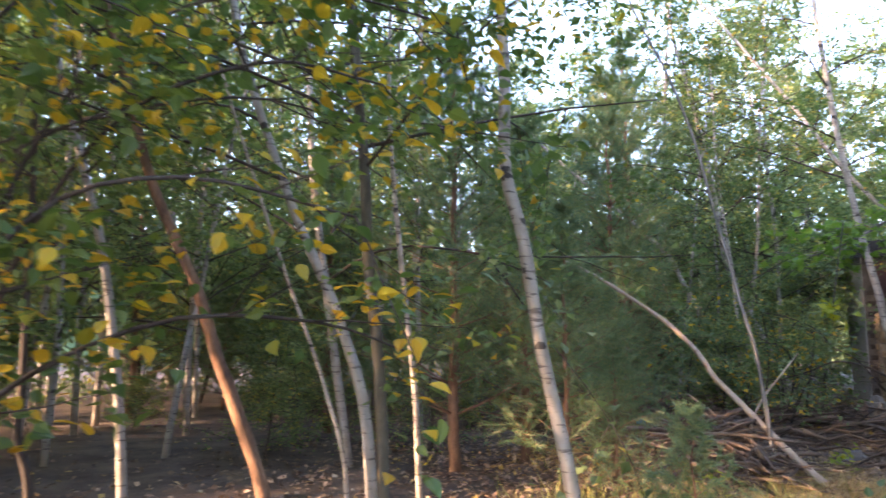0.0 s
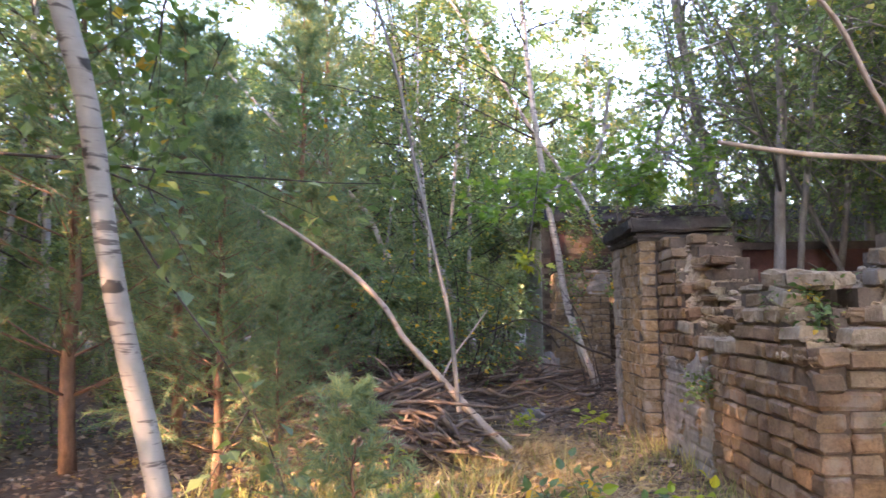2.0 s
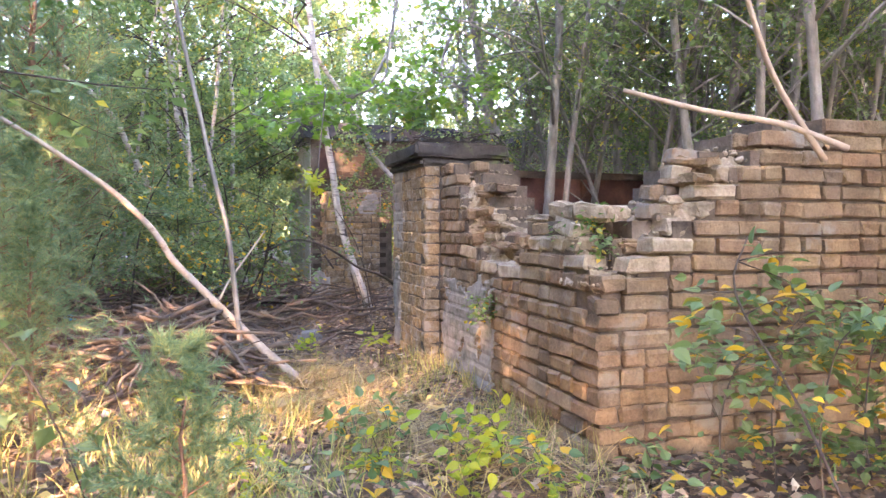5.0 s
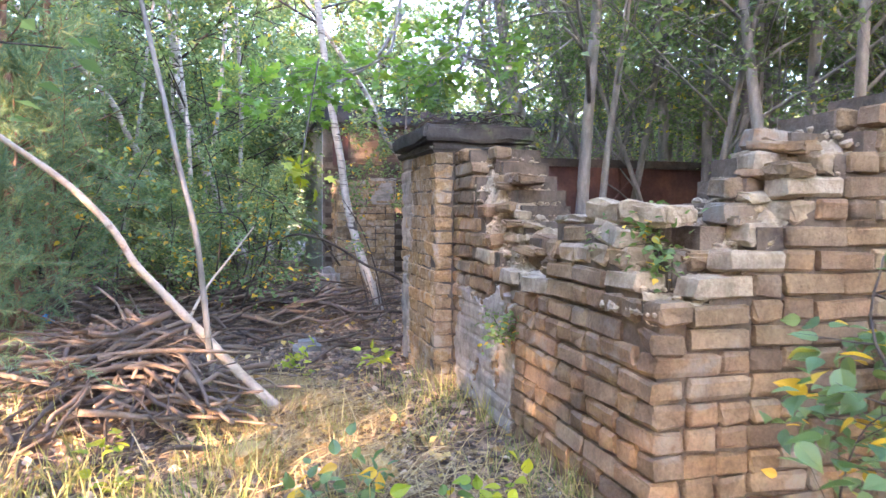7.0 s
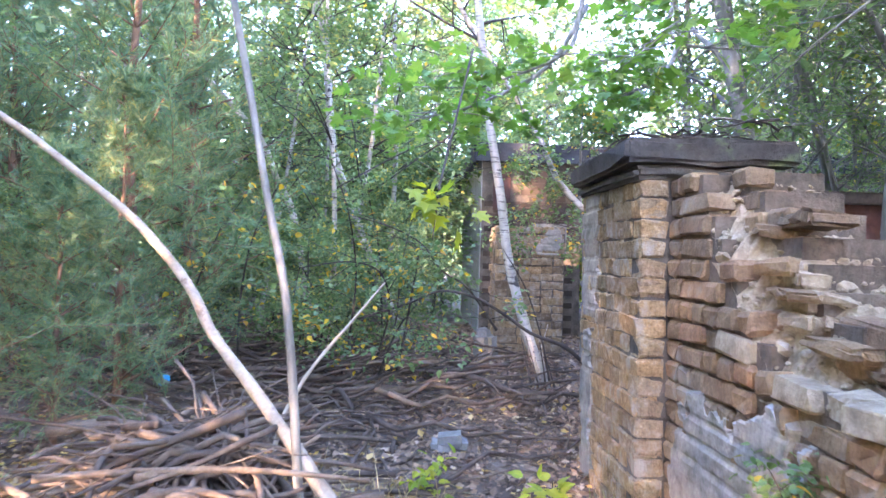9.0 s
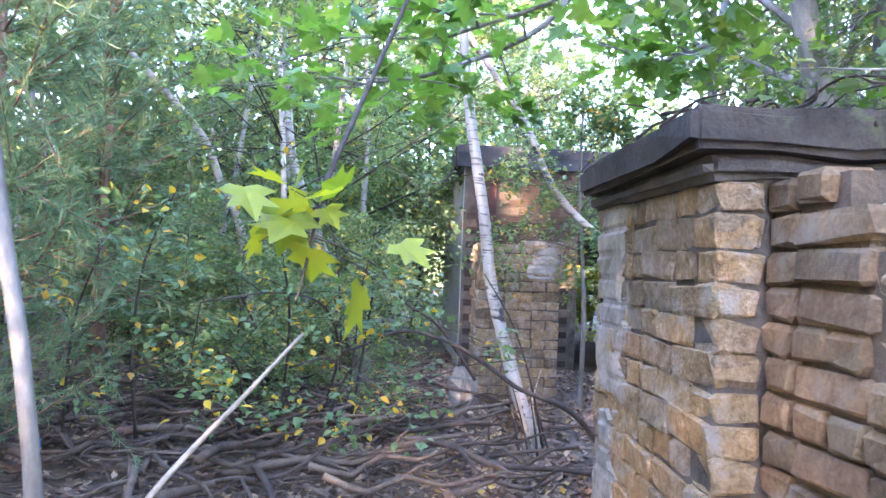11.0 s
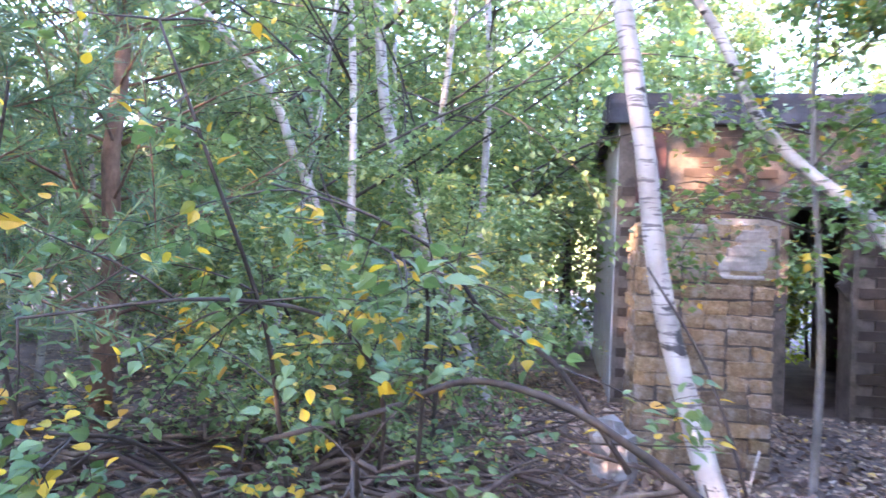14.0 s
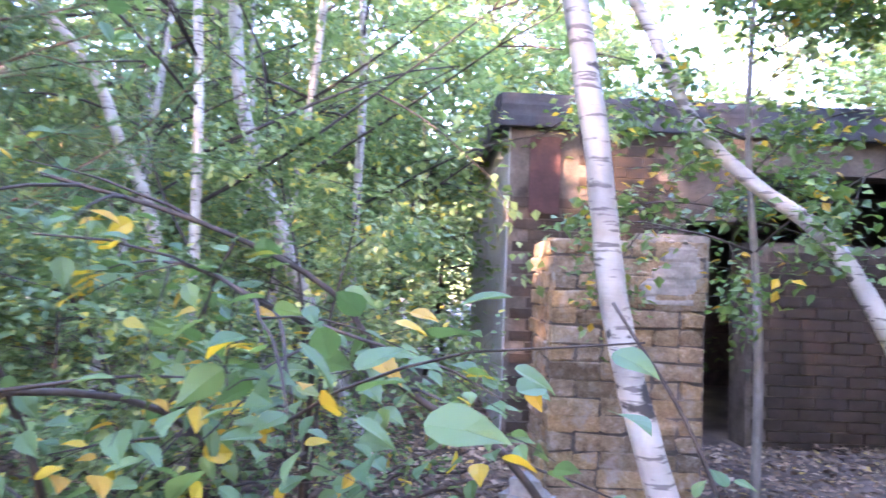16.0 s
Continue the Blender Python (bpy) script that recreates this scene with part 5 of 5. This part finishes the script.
# green and yellow twigs at the start
for seed, line in ((446, [(-2.0, 1.9, -0.05), (-1.7, 1.8, 1.3), (-1.2, 1.7, 2.0), (-0.6, 1.7, 2.3), (-0.1, 1.8, 2.35)]),
                   (447, [(-2.1, 2.2, -0.05), (-1.8, 2.1, 1.2), (-1.3, 2.0, 1.7), (-0.7, 2.0, 1.85), (-0.3, 2.1, 1.8)]),
                   (448, [(-2.2, 1.6, -0.05), (-1.8, 1.5, 1.2), (-1.3, 1.4, 1.75), (-0.9, 1.35, 1.85)]),
                   (441, [(-1.5, 1.5, -0.05), (-1.2, 1.4, 0.9), (-0.9, 1.3, 1.32), (-0.6, 1.3, 1.42), (-0.25, 1.4, 1.36)]),
                   (442, [(-1.5, 1.8, -0.05), (-1.2, 1.7, 1.1), (-0.9, 1.6, 1.6), (-0.5, 1.5, 1.75), (-0.2, 1.5, 1.7)]),
                   (443, [(-1.6, 1.6, -0.05), (-1.2, 1.5, 0.8), (-0.8, 1.6, 1.12), (-0.4, 1.8, 1.15), (-0.1, 2.1, 1.05)]),
                   (444, [(-1.7, 2.0, -0.05), (-1.4, 1.9, 1.2), (-1.0, 1.8, 1.9), (-0.5, 1.8, 2.1), (0.0, 2.0, 2.1)]),
                   (445, [(-1.9, 1.7, -0.05), (-1.6, 1.6, 1.0), (-1.2, 1.55, 1.5), (-0.9, 1.5, 1.6)])):
    leafy_branch("leafy_branch", "low branch with green and golden-yellow leaves", line, 0.01, 0.003, seed, LEAF_GOLD, 0.046, 2, 12, 0.35, droop=0.05, hang=0.12)
# Added shrub: its yellow leaves imitate the sunlit glow inside the doorway.
make_tree("shrub", "added yellow shrub standing in for sunlit glow in the doorway", 446, [ruin(13.6, 2.0, 0.0), ruin(13.6, 2.05, 0.8), ruin(13.55, 2.0, 1.6)], 0.02, 0.008, BARK_DARK, LEAF_YELLOW, 0.1, 22, 0.9, 0.07, 4, category="shrub")
# weeds by the near wall corner
leafy_branch("bramble", "pale green climbing leaves by the wall's corner", [(2.6, 1.7, 0.0), (2.75, 2.0, 0.5), (2.85, 2.25, 0.85), (3.1, 2.3, 1.05)], 0.006, 0.003, 451, LEAF_TURNING, 0.07, 1, 7, 0.22, OVATE, hang=0.2)
for seed, a, p in ((453, -0.55, 0.25), (454, -0.45, 0.6), (455, -0.6, 0.95), (456, -0.4, 1.25), (457, -0.8, 0.5)):
    leafy_branch("bramble", "straggling bramble with pale yellow-green leaves", [ruin(a, p, -0.05), ruin(a + 0.1, p + 0.05, 0.3), ruin(a + 0.15, p + 0.2, 0.55 + 0.1 * (seed % 3)), ruin(a + 0.1, p + 0.4, 0.6 + 0.15 * (seed % 3))], 0.005, 0.002, seed, LEAF_TURNING, 0.055, 2, 11, 0.24, OVATE, hang=0.15, level_out=0.3)
leafy_branch("yellow_seedling", "small yellow-green seedling in the path", [(3.75, 5.25, 0.0), (3.72, 5.22, 0.18), (3.7, 5.2, 0.28)], 0.004, 0.002, 452, LEAF_YELLOW, 0.09, 1, 3, 0.1, OVATE, levels=0, hang=0.1)

for seed, a, p, z, leaf in ((461, 0.2, 0.16, 1.0, LEAF_BIRCH), (462, 0.32, 0.2, 1.02, LEAF_BIRCH), (463, 1.35, -0.03, 0.55, LEAF_BIRCH)):
    leafy_branch("wall_weed", "small green weed rooted in the broken wall", [ruin(a, p, z - 0.08), ruin(a, p - 0.02, z), ruin(a + 0.02, p - 0.05, z + 0.07)], 0.004, 0.002, seed, leaf, 0.035, 2, 7, 0.11, OVATE, hang=0.2)
for seed, x, y in ((471, 2.35, 3.1), (472, 2.55, 3.4), (473, 2.2, 3.5), (474, 2.65, 2.95), (475, 1.7, 3.7), (476, 2.0, 3.2), (477, 3.4, 5.7), (478, 2.48, 3.75), (479, 2.75, 3.3), (480, 2.3, 3.85), (483, 2.6, 3.15), (485, 2.45, 2.8), (486, 2.9, 2.6), (487, 1.85, 4.6)):
    leafy_branch("yellow_seedling", "low seedling with yellowing leaves in the grass", [(x, y, ground_z(x, y) - 0.01), (x + 0.02, y, 0.1), (x, y + 0.02, 0.19)], 0.004, 0.002, seed, LEAF_YELLOW if seed % 2 else LEAF_TURNING, 0.06, 1, 8, 0.14, OVATE, levels=0, hang=0.1)
for seed, line in ((481, [ruin(7.5, 0.5, 1.3), ruin(7.4, 0.4, 1.7), ruin(7.25, 0.15, 1.85), ruin(7.1, -0.1, 1.8)]), (482, [ruin(7.6, 0.1, 1.3), ruin(7.4, 0.2, 1.75), ruin(7.2, 0.5, 1.8), ruin(7.0, 0.75, 1.7)]), (483, [ruin(7.6, 0.9, 1.0), ruin(7.4, 0.8, 1.6), ruin(7.2, 0.85, 1.9), ruin(7.0, 1.1, 1.8)])):
    leafy_branch("creeper", "dark green leafy creeper over the far pillar", line, 0.008, 0.003, seed, LEAF_BIRCH, 0.055, 2, 10, 0.35, OVATE, hang=0.15, level_out=0.4)

# ---- brickwork, piece by piece ----
path_wall()
side_wall()
pillar()
far_pillar()
